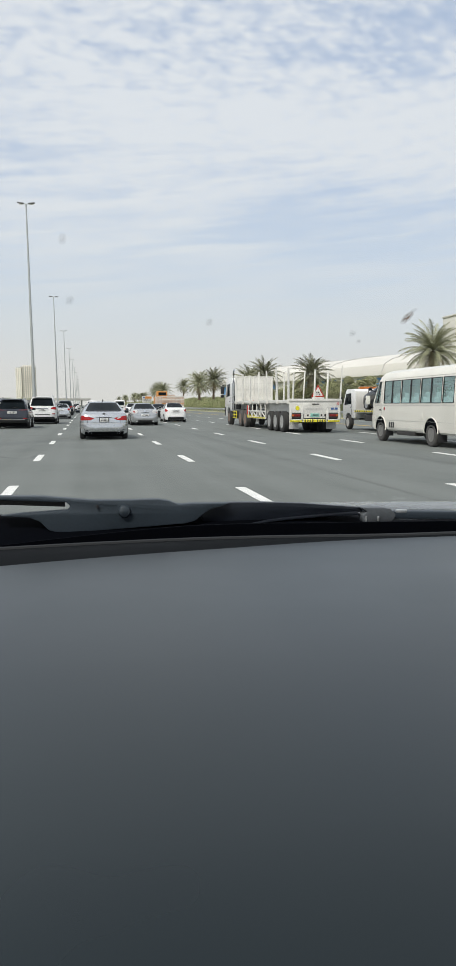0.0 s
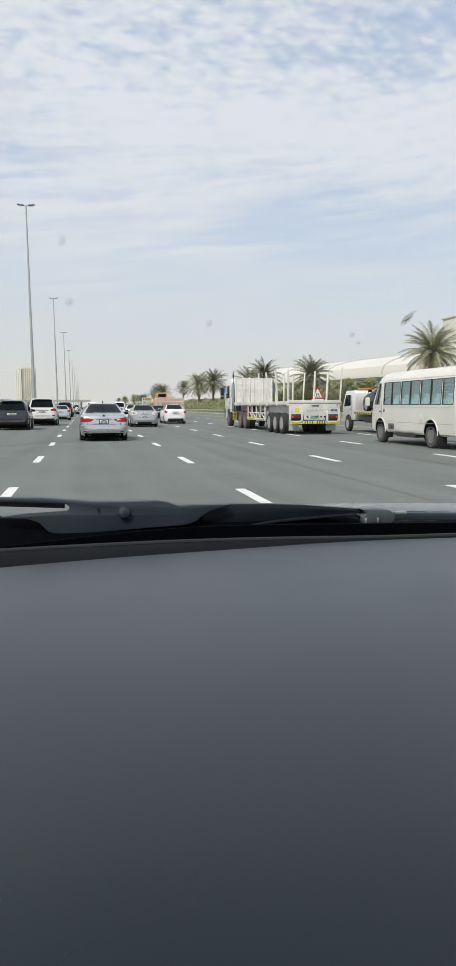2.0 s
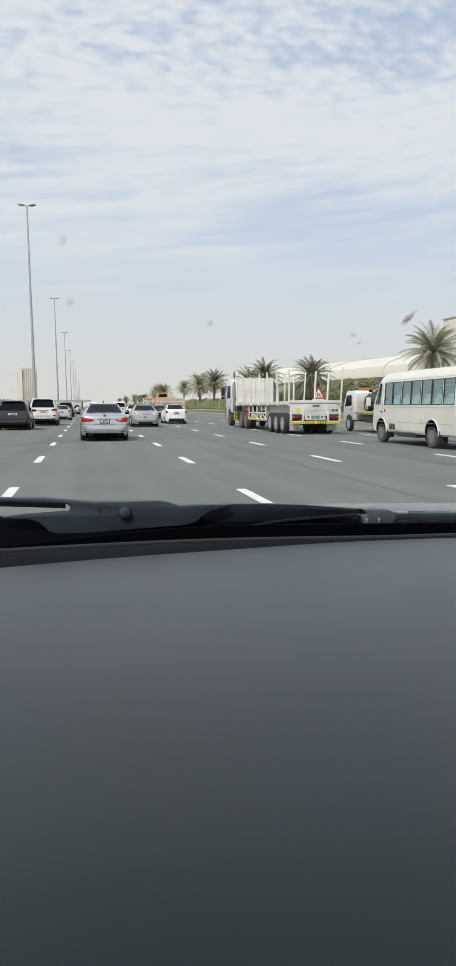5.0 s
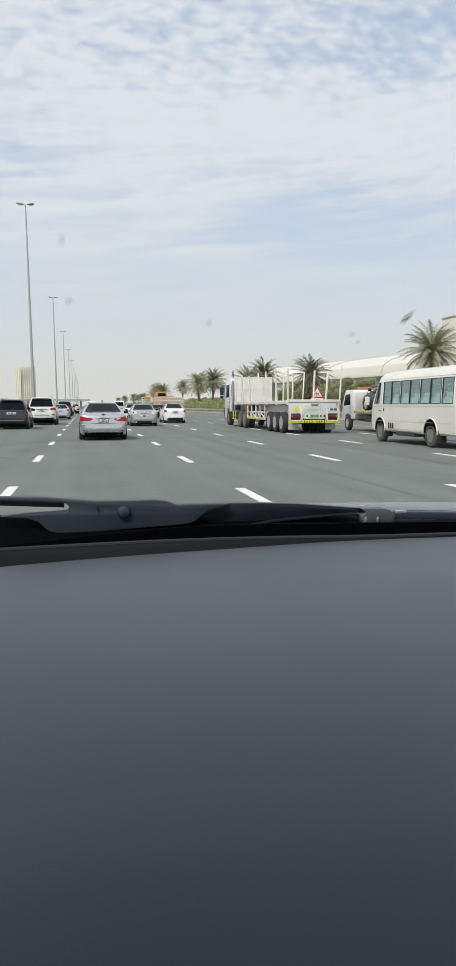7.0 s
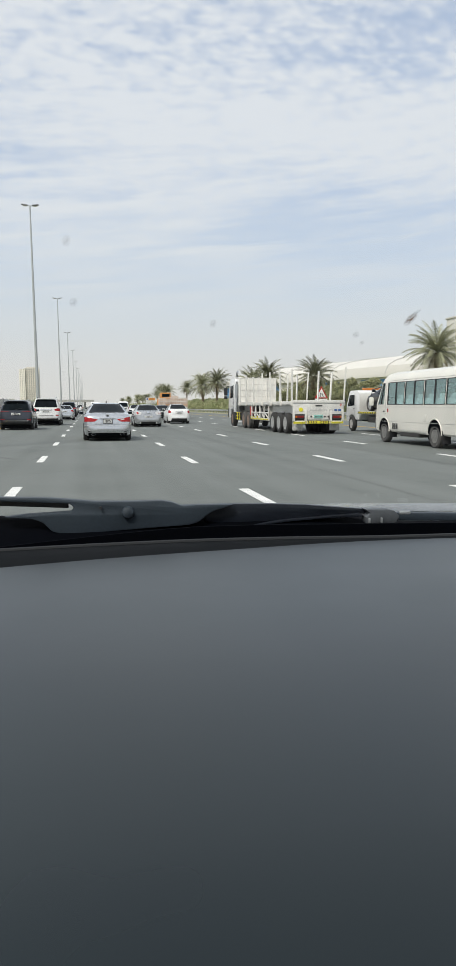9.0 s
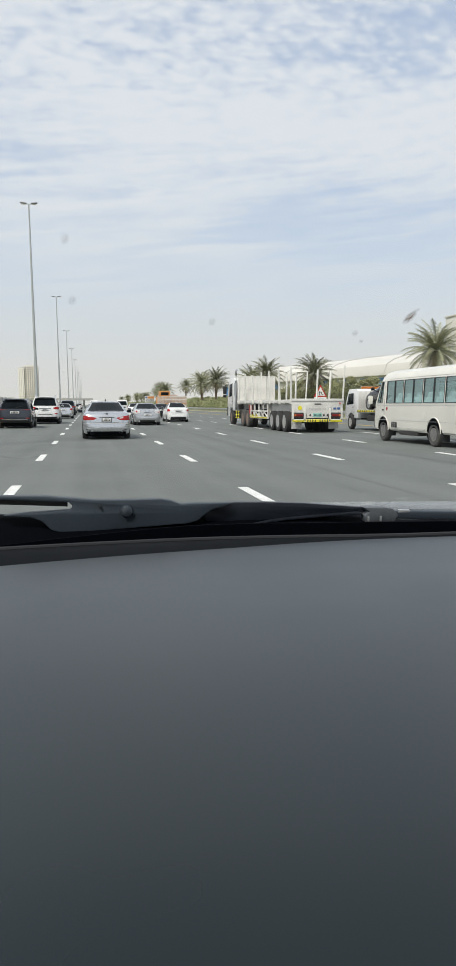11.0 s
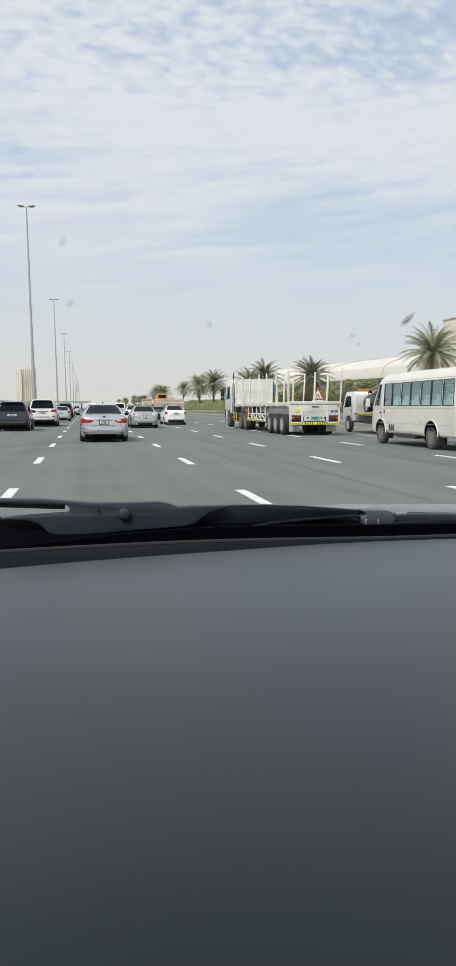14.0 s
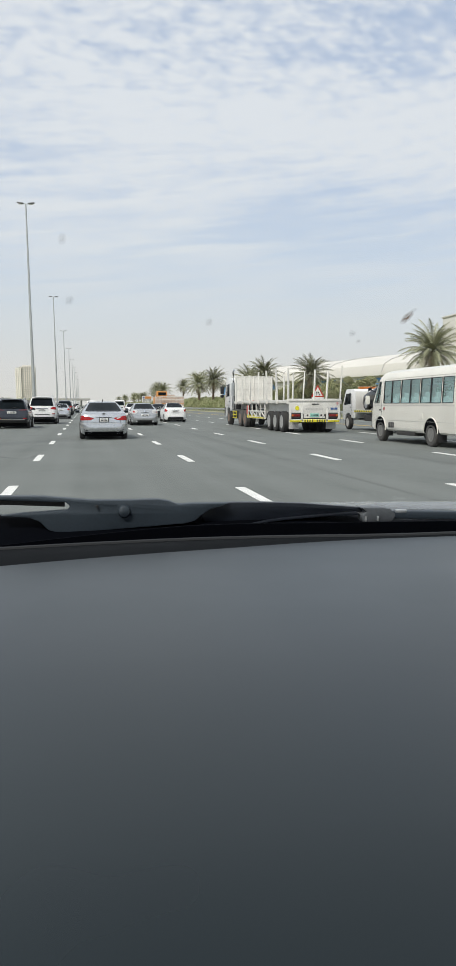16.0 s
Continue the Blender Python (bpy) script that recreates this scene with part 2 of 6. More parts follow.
M["black_plastic"] = surf("black_plastic", (0.022, 0.022, 0.024), 0.55, var=0.2, scale=6, fine=120, bump=0.1)
M["rubber"] = surf("rubber", (0.04, 0.039, 0.038), 0.85, var=0.25, scale=6, fine=60, bump=0.3)
M["dusty_rubber"] = surf("dusty_rubber", (0.085, 0.082, 0.078), 0.9, var=0.25, scale=5, fine=40, bump=0.3)
M["steel_rim"] = surf("steel_rim", (0.40, 0.40, 0.385), 0.5, 0.2, var=0.12, scale=6, fine=40, bump=0.05)
M["hub_grey"] = surf("hub_grey", (0.50, 0.49, 0.47), 0.55, 0.1, var=0.2, scale=5, fine=40, bump=0.1)
M["alloy"] = surf("alloy", (0.55, 0.56, 0.57), 0.35, 0.7, var=0.05, scale=5, fine=60, bump=0.0)
M["rusty_hub"] = surf("rusty_hub", (0.24, 0.17, 0.13), 0.75, 0.2, var=0.25, scale=9, fine=50, bump=0.2)
M["chrome"] = surf("chrome", (0.72, 0.73, 0.74), 0.16, 1.0, var=0.04, scale=4, fine=80, bump=0.0)
M["red_lens"] = surf("red_lens", (0.36, 0.010, 0.012), 0.25, var=0.15, scale=14, fine=140, bump=0.1, coat=0.15, spec=0.35)
M["dull_red_lens"] = surf("dull_red_lens", (0.20, 0.016, 0.014), 0.35, var=0.2, scale=14, fine=140, bump=0.1, spec=0.3)
M["clear_lens"] = surf("clear_lens", (0.62, 0.60, 0.58), 0.18, 0.3, var=0.1, scale=14, fine=120, bump=0.1, coat=0.8)
M["orange_lens"] = surf("orange_lens", (0.50, 0.15, 0.02), 0.2, var=0.12, scale=14, fine=120, bump=0.1, coat=0.6)
M["plate_white"] = surf("plate_white", (0.70, 0.70, 0.68), 0.5, var=0.06, scale=8, fine=80, bump=0.0)
M["plate_green"] = surf("plate_green", (0.25, 0.52, 0.45), 0.5, var=0.06, scale=8, fine=80, bump=0.0)
M["ink"] = surf("ink", (0.03, 0.03, 0.035), 0.6, var=0.1, scale=8, fine=80, bump=0.0)
M["blue_ink"] = surf("blue_ink", (0.06, 0.12, 0.30), 0.6, var=0.1, scale=8, fine=80, bump=0.0)
M["hazard_yellow"] = surf("hazard_yellow", (0.80, 0.72, 0.03), 0.5, var=0.1, scale=5, fine=80, bump=0.0)
M["red_steel"] = surf("red_steel", (0.52, 0.04, 0.03), 0.45, var=0.12, scale=4, fine=60, bump=0.05)
M["blade_black"] = surf("blade_black", (0.009, 0.012, 0.018), 0.36, var=0.2, scale=9, fine=220, bump=0.05, dist=0.0005)
M["bus_rim"] = surf("bus_rim", (0.23, 0.225, 0.215), 0.6, 0.3, var=0.25, scale=9, fine=50, bump=0.1)
M["dark_steel"] = surf("dark_steel", (0.055, 0.052, 0.05), 0.7, 0.2, var=0.25, scale=4, fine=40, bump=0.2)
M["car_glass"] = surf("car_glass", (0.009, 0.013, 0.016), 0.06, var=0.3, scale=1.6, fine=12, bump=0.0, spec=0.05)
M["bus_glass"] = glass_material("bus_glass", (0.76, 0.92, 0.92), 0.96, least=0.22)
# dust film added to lift dark tones outside, standing in for haze
M["windscreen_glass"] = glass_material("windscreen_glass", (0.97, 0.985, 0.98), 1.0, shine=0.22, dust=0.0012)
M["seat_cloth"] = surf("seat_cloth", (0.58, 0.62, 0.63), 0.9, var=0.15, scale=5, fine=70, bump=0.2)
M["hall_roof"] = surf("hall_roof", (0.65, 0.625, 0.57), 0.6, var=0.05, scale=0.05, fine=0.6, bump=0.0)
M["hall_wall"] = surf("hall_wall", (0.68, 0.66, 0.60), 0.7, var=0.06, scale=0.1, fine=2, bump=0.0)
M["hall_blue"] = surf("hall_blue", (0.10, 0.26, 0.50), 0.6, var=0.12, scale=0.2, fine=3, bump=0.0, each=0.5)
# tower tones are paled: distance haze is mixed into wall and window colours
M["tower_wall"] = surf("tower_wall", (0.62, 0.585, 0.53), 0.8, var=0.06, scale=0.05, fine=0.5, bump=0.0)
M["tower_light"] = surf("tower_light", (0.82, 0.78, 0.70), 0.8, var=0.06, scale=0.05, fine=0.5, bump=0.0)
M["tower_window"] = surf("tower_window", (0.42, 0.40, 0.37), 0.3, var=0.2, scale=0.1, fine=0.7, bump=0.0)
M["bark"] = surf("bark", (0.20, 0.145, 0.095), 0.95, var=0.3, scale=4, fine=22, bump=0.8, dist=0.03)
M["dry_frond"] = surf("dry_frond", (0.28, 0.24, 0.15), 0.9, var=0.25, scale=2, fine=14, bump=0.2)
M["frond"] = surf("frond", (0.285, 0.29, 0.18), 0.6, var=0.3, scale=1.2, fine=9, bump=0.1, each=0.2)
M["leaf"] = surf("leaf", (0.235, 0.258, 0.122), 0.7, var=0.35, scale=0.8, fine=6, bump=0.1, each=0.35)
M["olive_leaf"] = surf("olive_leaf", (0.285, 0.29, 0.152), 0.8, var=0.3, scale=0.8, fine=6, bump=0.1, each=0.35)
M["dash"] = surf("dash", (0.006, 0.009, 0.0105), 0.30, var=0.03, scale=2, fine=6, bump=0.0, spec=0.53)
M["dash"].node_tree.nodes["Principled BSDF"].inputs["Specular Tint"].default_value = (0.755, 0.945, 1.0, 1)
M["dash_lip"] = surf("dash_lip", (0.0045, 0.0056, 0.0068), 0.8, var=0.15, scale=5, fine=500, bump=0.1, dist=0.0005, spec=0.08)
M["lip_rim"] = surf("lip_rim", (0.017, 0.019, 0.021), 0.6, var=0.1, scale=5, fine=300, bump=0.0, spec=0.3)
M["deep_black"] = surf("deep_black", (0.0011, 0.0016, 0.0030), 0.85, var=0.2, scale=8, fine=100, bump=0.0, spec=0.035)
M["wiper_grey"] = surf("wiper_grey", (0.030, 0.042, 0.055), 0.5, var=0.16, scale=9, fine=220, bump=0.15, dist=0.0008)
M["wiper_joint"] = surf("wiper_joint", (0.085, 0.095, 0.105), 0.5, 0.1, var=0.2, scale=30, fine=300, bump=0.1, dist=0.0005)
M["headliner"] = surf("headliner", (0.30, 0.29, 0.27), 0.95, var=0.08, scale=3, fine=200, bump=0.2)


def smear_material(name, col, dense):
    """A thin dried film: thickest in its middle, worn through in places, see-through at its rim."""
    m = bpy.data.materials.new(name)
    m.use_nodes = True
    t = m.node_tree
    t.nodes.clear()
    out = t.nodes.new("ShaderNodeOutputMaterial")
    tr = t.nodes.new("ShaderNodeBsdfTransparent")
    df = t.nodes.new("ShaderNodeBsdfDiffuse")
    df.inputs[0].default_value = (*col, 1)
    co = t.nodes.new("ShaderNodeTexCoord")
    ball = t.nodes.new("ShaderNodeTexGradient")
    ball.gradient_type = "SPHERICAL"
    t.links.new(co.outputs["Object"], ball.inputs[0])
    spots = node(t, "ShaderNodeTexNoise", Scale=2.2, Detail=3.0)
    t.links.new(co.outputs["Object"], spots.inputs["Vector"])
    f = maths(t, "MULTIPLY", ramp(t, ball.outputs["Fac"], (0.0, 0.0), (0.35, 0.5), (0.8, 1.0)), ramp(t, spots.outputs[0], (0.35, 0.35), (0.6, 1.0)))
    mx = t.nodes.new("ShaderNodeMixShader")
    t.links.new(maths(t, "MULTIPLY", f, dense), mx.inputs[0])
    t.links.new(tr.outputs[0], mx.inputs[1])
    t.links.new(df.outputs[0], mx.inputs[2])
    t.links.new(mx.outputs[0], out.inputs[0])
    return m


M["smear"] = smear_material("smear", (0.17, 0.105, 0.065), 0.95)
M["faint_smear"] = smear_material("faint_smear", (0.22, 0.22, 0.22), 0.30)

# ---- shapes ----


def obj(name, bm, material, smooth=40):
    """Link a bmesh as a mesh object; edges sharper than the angle stay sharp."""
    bmesh.ops.recalc_face_normals(bm, faces=bm.faces[:])
    lim = radians(smooth)
    for f in bm.faces:
        f.smooth = smooth > 0
    for e in bm.edges:
        e.smooth = len(e.link_faces) == 2 and e.calc_face_angle(0) < lim
    me = bpy.data.meshes.new(name)
    bm.to_mesh(me)
    bm.free()
    me.materials.append(material)
    return new(name, me)


def part(name, bm, material, parent, label="", smooth=40, at=None):
    o = obj(name, bm, material, smooth)
    o.parent = parent
    if at is not None:
        o.matrix_basis = at
    if label:
        tagged(o, label)
    return o


def share(name, mesh, parent, at):
    o = new(name, mesh)
    o.parent = parent
    o.matrix_basis = at
    return o


def thing(name, m, label, category, group="", kind=""):
    e = new(name)
    e.matrix_basis = m
    return tagged(e, label, category, group, kind)


def box(c, s, bevel=0.0, bm=None, turn=None):
    """A bevelled block of size s round c (added to bm)."""
    own = bmesh.new()
    bmesh.ops.create_cube(own, size=1.0)
    bmesh.ops.scale(own, vec=s, verts=own.verts)
    if bevel:
        bmesh.ops.bevel(own, geom=own.edges[:], offset=min(bevel, 0.45 * min(s)), segments=2, affect="EDGES", profile=0.6)
    if turn is not None:
        bmesh.ops.transform(own, matrix=turn, verts=own.verts)
    bmesh.ops.translate(own, vec=c, verts=own.verts)
    return joined(bm, own)


def joined(bm, own):
    if bm is None:
        return own
    me = bpy.data.meshes.new("t")
    own.to_mesh(me)
    own.free()
    bm.from_mesh(me)
    bpy.data.meshes.remove(me)
    return bm


def rod(a, b, r, r2=None, n=10, bm=None, caps=True):
    """A round bar from a to b."""
    a, b = Vector(a), Vector(b)
    own = bmesh.new()
    d = b - a
    bmesh.ops.create_cone(own, cap_ends=caps, segments=n, radius1=r, radius2=r if r2 is None else r2, depth=d.length)
    m = Matrix.Translation((a + b) / 2) @ d.to_track_quat("Z", "Y").to_matrix().to_4x4()
    bmesh.ops.transform(own, matrix=m, verts=own.verts)
    return joined(bm, own)


def bar(a, b, w, h, bevel=0.0, bm=None):
    """A square bar from a to b."""
    a, b = Vector(a), Vector(b)
    d = b - a
    q = d.to_track_quat("Z", "Y").to_matrix().to_4x4()
    return box((a + b) / 2, (w, h, d.length), bevel, bm, q)


def pipe(points, r, n=10, bm=None):
    """A bent round tube along points."""
    pts = [Vector(p) for p in points]
    own = bmesh.new()
    rings = []
    for i, p in enumerate(pts):
        d = (pts[min(i + 1, len(pts) - 1)] - pts[max(i - 1, 0)]).normalized()
        q = d.to_track_quat("Z", "Y")
        rings.append([own.verts.new(p + q @ Vector((r * math.cos(a), r * math.sin(a), 0))) for a in [2 * math.pi * k / n for k in range(n)]])
    for p, q in zip(rings, rings[1:]):
        for k in range(n):
            own.faces.new((p[k], p[(k + 1) % n], q[(k + 1) % n], q[k]))
    own.faces.new(rings[0][::-1])
    own.faces.new(rings[-1])
    return joined(bm, own)


def slab(outline, axis, a, b, bevel=0.0, bm=None):
    """An outline in the two other axes, drawn out along axis from a to b."""
    own = bmesh.new()

    def at(p, v):
        c = list(p)
        c.insert(axis, v)
        return own.verts.new(c)
    lo, hi = [at(p, a) for p in outline], [at(p, b) for p in outline]
    own.faces.new(lo[::-1])
    own.faces.new(hi)
    n = len(outline)
    for i in range(n):
        own.faces.new((lo[i], lo[(i + 1) % n], hi[(i + 1) % n], hi[i]))
    bmesh.ops.recalc_face_normals(own, faces=own.faces[:])
    if bevel:
        bmesh.ops.bevel(own, geom=own.edges[:], offset=bevel, segments=2, affect="EDGES", profile=0.6)
    return joined(bm, own)


def loft(rings, skip=(), caps=True):
    """A skin over closed rings of equal count; skip leaves out faces (i, j)."""
    bm = bmesh.new()
    vs = [[bm.verts.new(p) for p in r] for r in rings]
    n = len(vs[0])
    for i in range(len(vs) - 1):
        for j in range(n):
            if (i, j) not in skip:
                bm.faces.new((vs[i][j], vs[i][(j + 1) % n], vs[i + 1][(j + 1) % n], vs[i + 1][j]))
    if caps:
        bm.faces.new(vs[0][::-1])
        bm.faces.new(vs[-1])
    return bm


def spun(profile, axis_x=True, n=20, bm=None):
    """A turned body: profile of (radius, offset along x)."""
    own = bmesh.new()
    rings = [[own.verts.new((o, r * math.cos(a), r * math.sin(a))) for a in [2 * math.pi * k / n for k in range(n)]] for r, o in profile]
    for p, q in zip(rings, rings[1:]):
        for k in range(n):
            own.faces.new((p[k], p[(k + 1) % n], q[(k + 1) % n], q[k]))
    own.faces.new(rings[0])
    own.faces.new(rings[-1][::-1])
    return joined(bm, own)


def ngon(cx, cz, r, n=14):
    return [(cx + r * math.cos(2 * math.pi * k / n), cz + r * math.sin(2 * math.pi * k / n)) for k in range(n)]


def skin_patch(me, outline, axis, keep, lift):
    """The piece of a body's skin inside a convex outline seen along axis (0: from the side, 1: from behind),
    on the side where keep(co) holds, lifted off it."""
    bm = bmesh.new()
    bm.from_mesh(me)
    bm.normal_update()
    for v, nrm in [(v, v.normal.copy()) for v in bm.verts]:
        v.co += nrm * lift
    area = sum(p[0] * q[1] - q[0] * p[1] for p, q in zip(outline, outline[1:] + outline[:1]))
    pts = outline if area > 0 else outline[::-1]
    for p, q in zip(pts, pts[1:] + pts[:1]):
        nrm = (q[1] - p[1], p[0] - q[0])
        co, no = ([0, p[0], p[1]], [0, nrm[0], nrm[1]]) if axis == 0 else ([p[0], 0, p[1]], [nrm[0], 0, nrm[1]])
        bmesh.ops.bisect_plane(bm, geom=bm.verts[:] + bm.edges[:] + bm.faces[:], plane_co=co, plane_no=no, clear_outer=True, dist=1e-5)
    gone = [f for f in bm.faces if not keep(f.calc_center_median(), f.normal)]
    bmesh.ops.delete(bm, geom=gone, context="FACES")
    return bm


def wheel(parent, x, y, r, wide, rim_mat, side, hub=0.62, deep=0.05, spokes=0, holes=0, tyre_mat="rubber"):
    """A wheel whose outer face is at x; side is -1 or 1."""
    key = (round(r, 3), round(wide, 3), rim_mat, hub, deep, spokes, side, holes, tyre_mat)
    if key not in wheel.made:
        s = side
        tyre = spun([(r * hub, 0.0), (r * 0.72, 0.012 * s), (r * 0.9, 0.008 * s), (r, -0.03 * s), (r, -(wide - 0.03) * s), (r * 0.88, -wide * s), (r * hub, -wide * s)], n=24)
        rim = spun([(r * hub * 1.01, 0.004 * s), (r * hub * 0.93, -0.004 * s), (r * hub * 0.86, -deep * s), (r * 0.3, -deep * 0.8 * s), (r * 0.26, -deep * 0.1 * s), (r * 0.1, 0.0)], n=20)
        for k in range(spokes):
            a = 2 * math.pi * k / spokes
            bar((-0.006 * s, 0, 0), (-0.006 * s, r * hub * 0.92 * math.cos(a), r * hub * 0.92 * math.sin(a)), 0.035, 0.02, 0.004, rim)
        to = obj("tyre", tyre, M[tyre_mat])
        ro = obj("rim", rim, M[rim_mat])
        hm = None
        if holes:
            # black discs on the closed rim stand in for the shade of holes
            hb = bmesh.new()
            for k in range(holes):
                a = 2 * math.pi * k / holes
                yy, zz = r * 0.44 * math.cos(a), r * 0.44 * math.sin(a)
                rod(((-deep * 0.86 + 0.006) * s, yy, zz), ((-deep * 0.86 - 0.01) * s, yy, zz), r * 0.062, n=10, bm=hb)
            ho = obj("rim_holes", hb, M["deep_black"])
            hm = ho.data
            bpy.data.objects.remove(ho)
        wheel.made[key] = (to.data, ro.data, hm)
        bpy.data.objects.remove(to)
        bpy.data.objects.remove(ro)
    tm, rm, hm = wheel.made[key]
    w = share("wheel", tm, parent, pose(x, y, r))
    share("rim", rm, w, pose(0, 0, 0))
    if hm:
        share("rim_holes", hm, w, pose(0, 0, 0))
    return w


wheel.made = {}


def bars(parent, name, cx, y, cz, wide, high, count, mat, seed=1, thick=0.004, axis=1):
    """Lettering that cannot be read: short upright bars in a row."""
    rnd = random.Random(seed)
    bm = bmesh.new()
    step = wide / count
    for k in range(count):
        w = step * rnd.uniform(0.4, 0.72)
        box((cx - wide / 2 + (k + 0.5) * step, y, cz), (w, thick, high * rnd.uniform(0.8, 1.0)), 0, bm)
    return part(name, bm, mat, parent, smooth=0)


def lettering(parent, name, body, height, mat, at):
    """Readable words as a thin solid mesh, facing -y."""
    cu = bpy.data.curves.new(name, "FONT")
    cu.body, cu.size, cu.extrude, cu.align_x, cu.align_y = body, height * 1.38, 0.002, "CENTER", "CENTER"
    tmp = bpy.data.objects.new(name, cu)
    scene.collection.objects.link(tmp)
    bpy.context.view_layer.update()
    me = bpy.data.meshes.new_from_object(tmp.evaluated_get(bpy.context.evaluated_depsgraph_get()))
    bpy.data.objects.remove(tmp)
    me.materials.clear()
    me.materials.append(mat)
    o = new(name, me)
    o.parent = parent
    o.matrix_basis = at @ pose(0, 0, 0, 90, 0, 0)
    return o

# ---- the setting ----


def sheet(name, xs, ys, zf, mat, label, category):
    bm = bmesh.new()
    vs = [[bm.verts.new((x, y, zf(x, y))) for x in xs] for y in ys]
    for a, b in zip(vs, vs[1:]):
        for i in range(len(xs) - 1):
            bm.faces.new((a[i], a[i + 1], b[i + 1], b[i]))
    return tagged(obj(name, bm, mat, 60), label, category, kind="structure")


def smooth_step(a, b, v):
    u = min(1, max(0, (v - a) / (b - a)))
    return u * u * (3 - 2 * u)


LINES = (-1.17, 2.40, 5.96, 9.52, 13.1)          # lane lines
EDGE_LEFT, EDGE_RIGHT = -5.2, 17.6
RAIL_X = 25.4


def berm(x, y):
    """Height of the land: flat under the road, a planted bank to the right."""
    h = 1.65 * smooth_step(RAIL_X + 1.2, 33, x) - 1.2 * smooth_step(44, 60, x)
    wave = 0.35 * noise.noise((x * 0.12, y * 0.05, 0.3)) * smooth_step(RAIL_X + 1, 30, x)
    return h + wave - 0.03


road_xs = [-6.6, 24.0]
sheet("road", road_xs, [-60 + 60 * k for k in range(62)], lambda x, y: 0.0, M["asphalt"], "worn grey asphalt of a wide multi-lane motorway", "road")
sheet("ground", [-4800, -800, -200, -60, -7] + [23.9, 25, 26] + [27 + k for k in range(20)] + [50, 60, 80, 120, 300, 900, 4800],
      [-400, -60] + [5 * k for k in range(120)] + [700, 1000, 1800, 3000, 4900], lambda x, y: -0.05 if x < 25.5 else berm(x, y), M["soil"],
      "dry earth and scrub of the motorway verge", "ground")
sheet("verge", [24.0, 25.0, 26.0, 26.9], [-40 + 8 * k for k in range(110)], lambda x, y: (0.0 if x < 24.5 else 0.05) + 0.02 * noise.noise((x, y * 0.3, 1)), M["sand"], "strip of dry yellowish grass along the guard rail", "verge")


def lane_dash_mesh():
    bm = box((0, 0, 0.004), (0.16, 2.2, 0.008), 0.0)
    o = obj("lane_dash", bm, M["road_paint"], 0)
    me = o.data
    bpy.data.objects.remove(o)
    return me


def lane_markings():
    me = lane_dash_mesh()
    for x, first in zip(LINES, (11.3, 10.4, 10.3, 10.3, 10.1)):
        line = thing("lane_line", pose(x, 0, 0), "dashed white lane line painted on the asphalt", "lane line", "lane lines", "structure")
        for k in range(-2, 36):
            share("lane_dash", me, line, pose(0, first + 7.72 * k, 0))
    for name, x in (("edge_line", EDGE_LEFT), ("edge_line", EDGE_RIGHT)):
        tagged(obj(name, box((x, 500, 0.005), (0.17, 1100, 0.01)), M["yellow_paint"], 0), "continuous yellow edge line on the asphalt", "edge line", kind="structure")


lane_markings()


def tar_seams():
    """Long sealed joints in the asphalt."""
    for x0, x1, y0, y1, w in ((4.75, 4.35, 9, 70, 0.022), (8.1, 7.9, 10, 110, 0.02)):
        pts = []
        for k in range(41):
            u = k / 40
            pts.append((x0 + (x1 - x0) * u + 0.12 * noise.noise((u * 6, x0, y0)), y0 + (y1 - y0) * u))
        bm = bmesh.new()
        vs = [(bm.verts.new((x - w * (0.6 + 0.4 * noise.noise((x, y, 2))), y, 0.003)), bm.verts.new((x + w * (0.6 + 0.4 * noise.noise((x, y, 5))), y + 0.03, 0.003))) for x, y in pts]
        for a, b in zip(vs, vs[1:]):
            bm.faces.new((a[0], a[1], b[1], b[0]))
        tagged(obj("tar_seam", bm, M["seam"], 0), "dark sealed joint in the asphalt", "tar seam", "tar seams", "structure")


M["seam"] = surf("seam", (0.134, 0.144, 0.137), 0.8, var=0.2, scale=1.5, fine=30, bump=0.1)
tar_seams()


def median():
    """Concrete barrier with a panel fence behind it."""
    bar_ = thing("median_barrier", pose(-6.65, 0, 0), "grey concrete crash barrier along the motorway median", "barrier", kind="structure")
    prof = [(-0.3, 0), (0.3, 0), (0.3, 0.08), (0.14, 0.33), (0.09, 0.9), (-0.09, 0.9), (-0.14, 0.33), (-0.3, 0.08)]
    o = obj("segment", slab(prof, 1, 0.0, 5.96, 0.012), M["concrete"], 30)
    me = o.data
    bpy.data.objects.remove(o)
    for k in range(-2, 90):
        share("segment", me, bar_, pose(0, 6 * k, 0))
    fence = thing("median_fence", pose(-7.25, 0, 0), "pale block panel fence standing behind the median barrier", "fence", kind="structure")
    bm = box((0, 1.46, 1.0), (0.1, 2.92, 1.9), 0.015)
    for z in (0.5, 0.95, 1.4):
        box((0.055, 1.46, z), (0.03, 2.9, 0.3), 0.02, bm)
    o = obj("panel", bm, M["pale_concrete"], 30)
    pm = o.data
    bpy.data.objects.remove(o)
    o = obj("post", box((0, 0, 1.0), (0.16, 0.16, 2.02), 0.02), M["concrete"], 30)
    qm = o.data
    bpy.data.objects.remove(o)
    for k in range(-2, 110):
        share("panel", pm, fence, pose(0, 3 * k + 0.04, 0))
        share("post", qm, fence, pose(0, 3 * k, 0))


median()


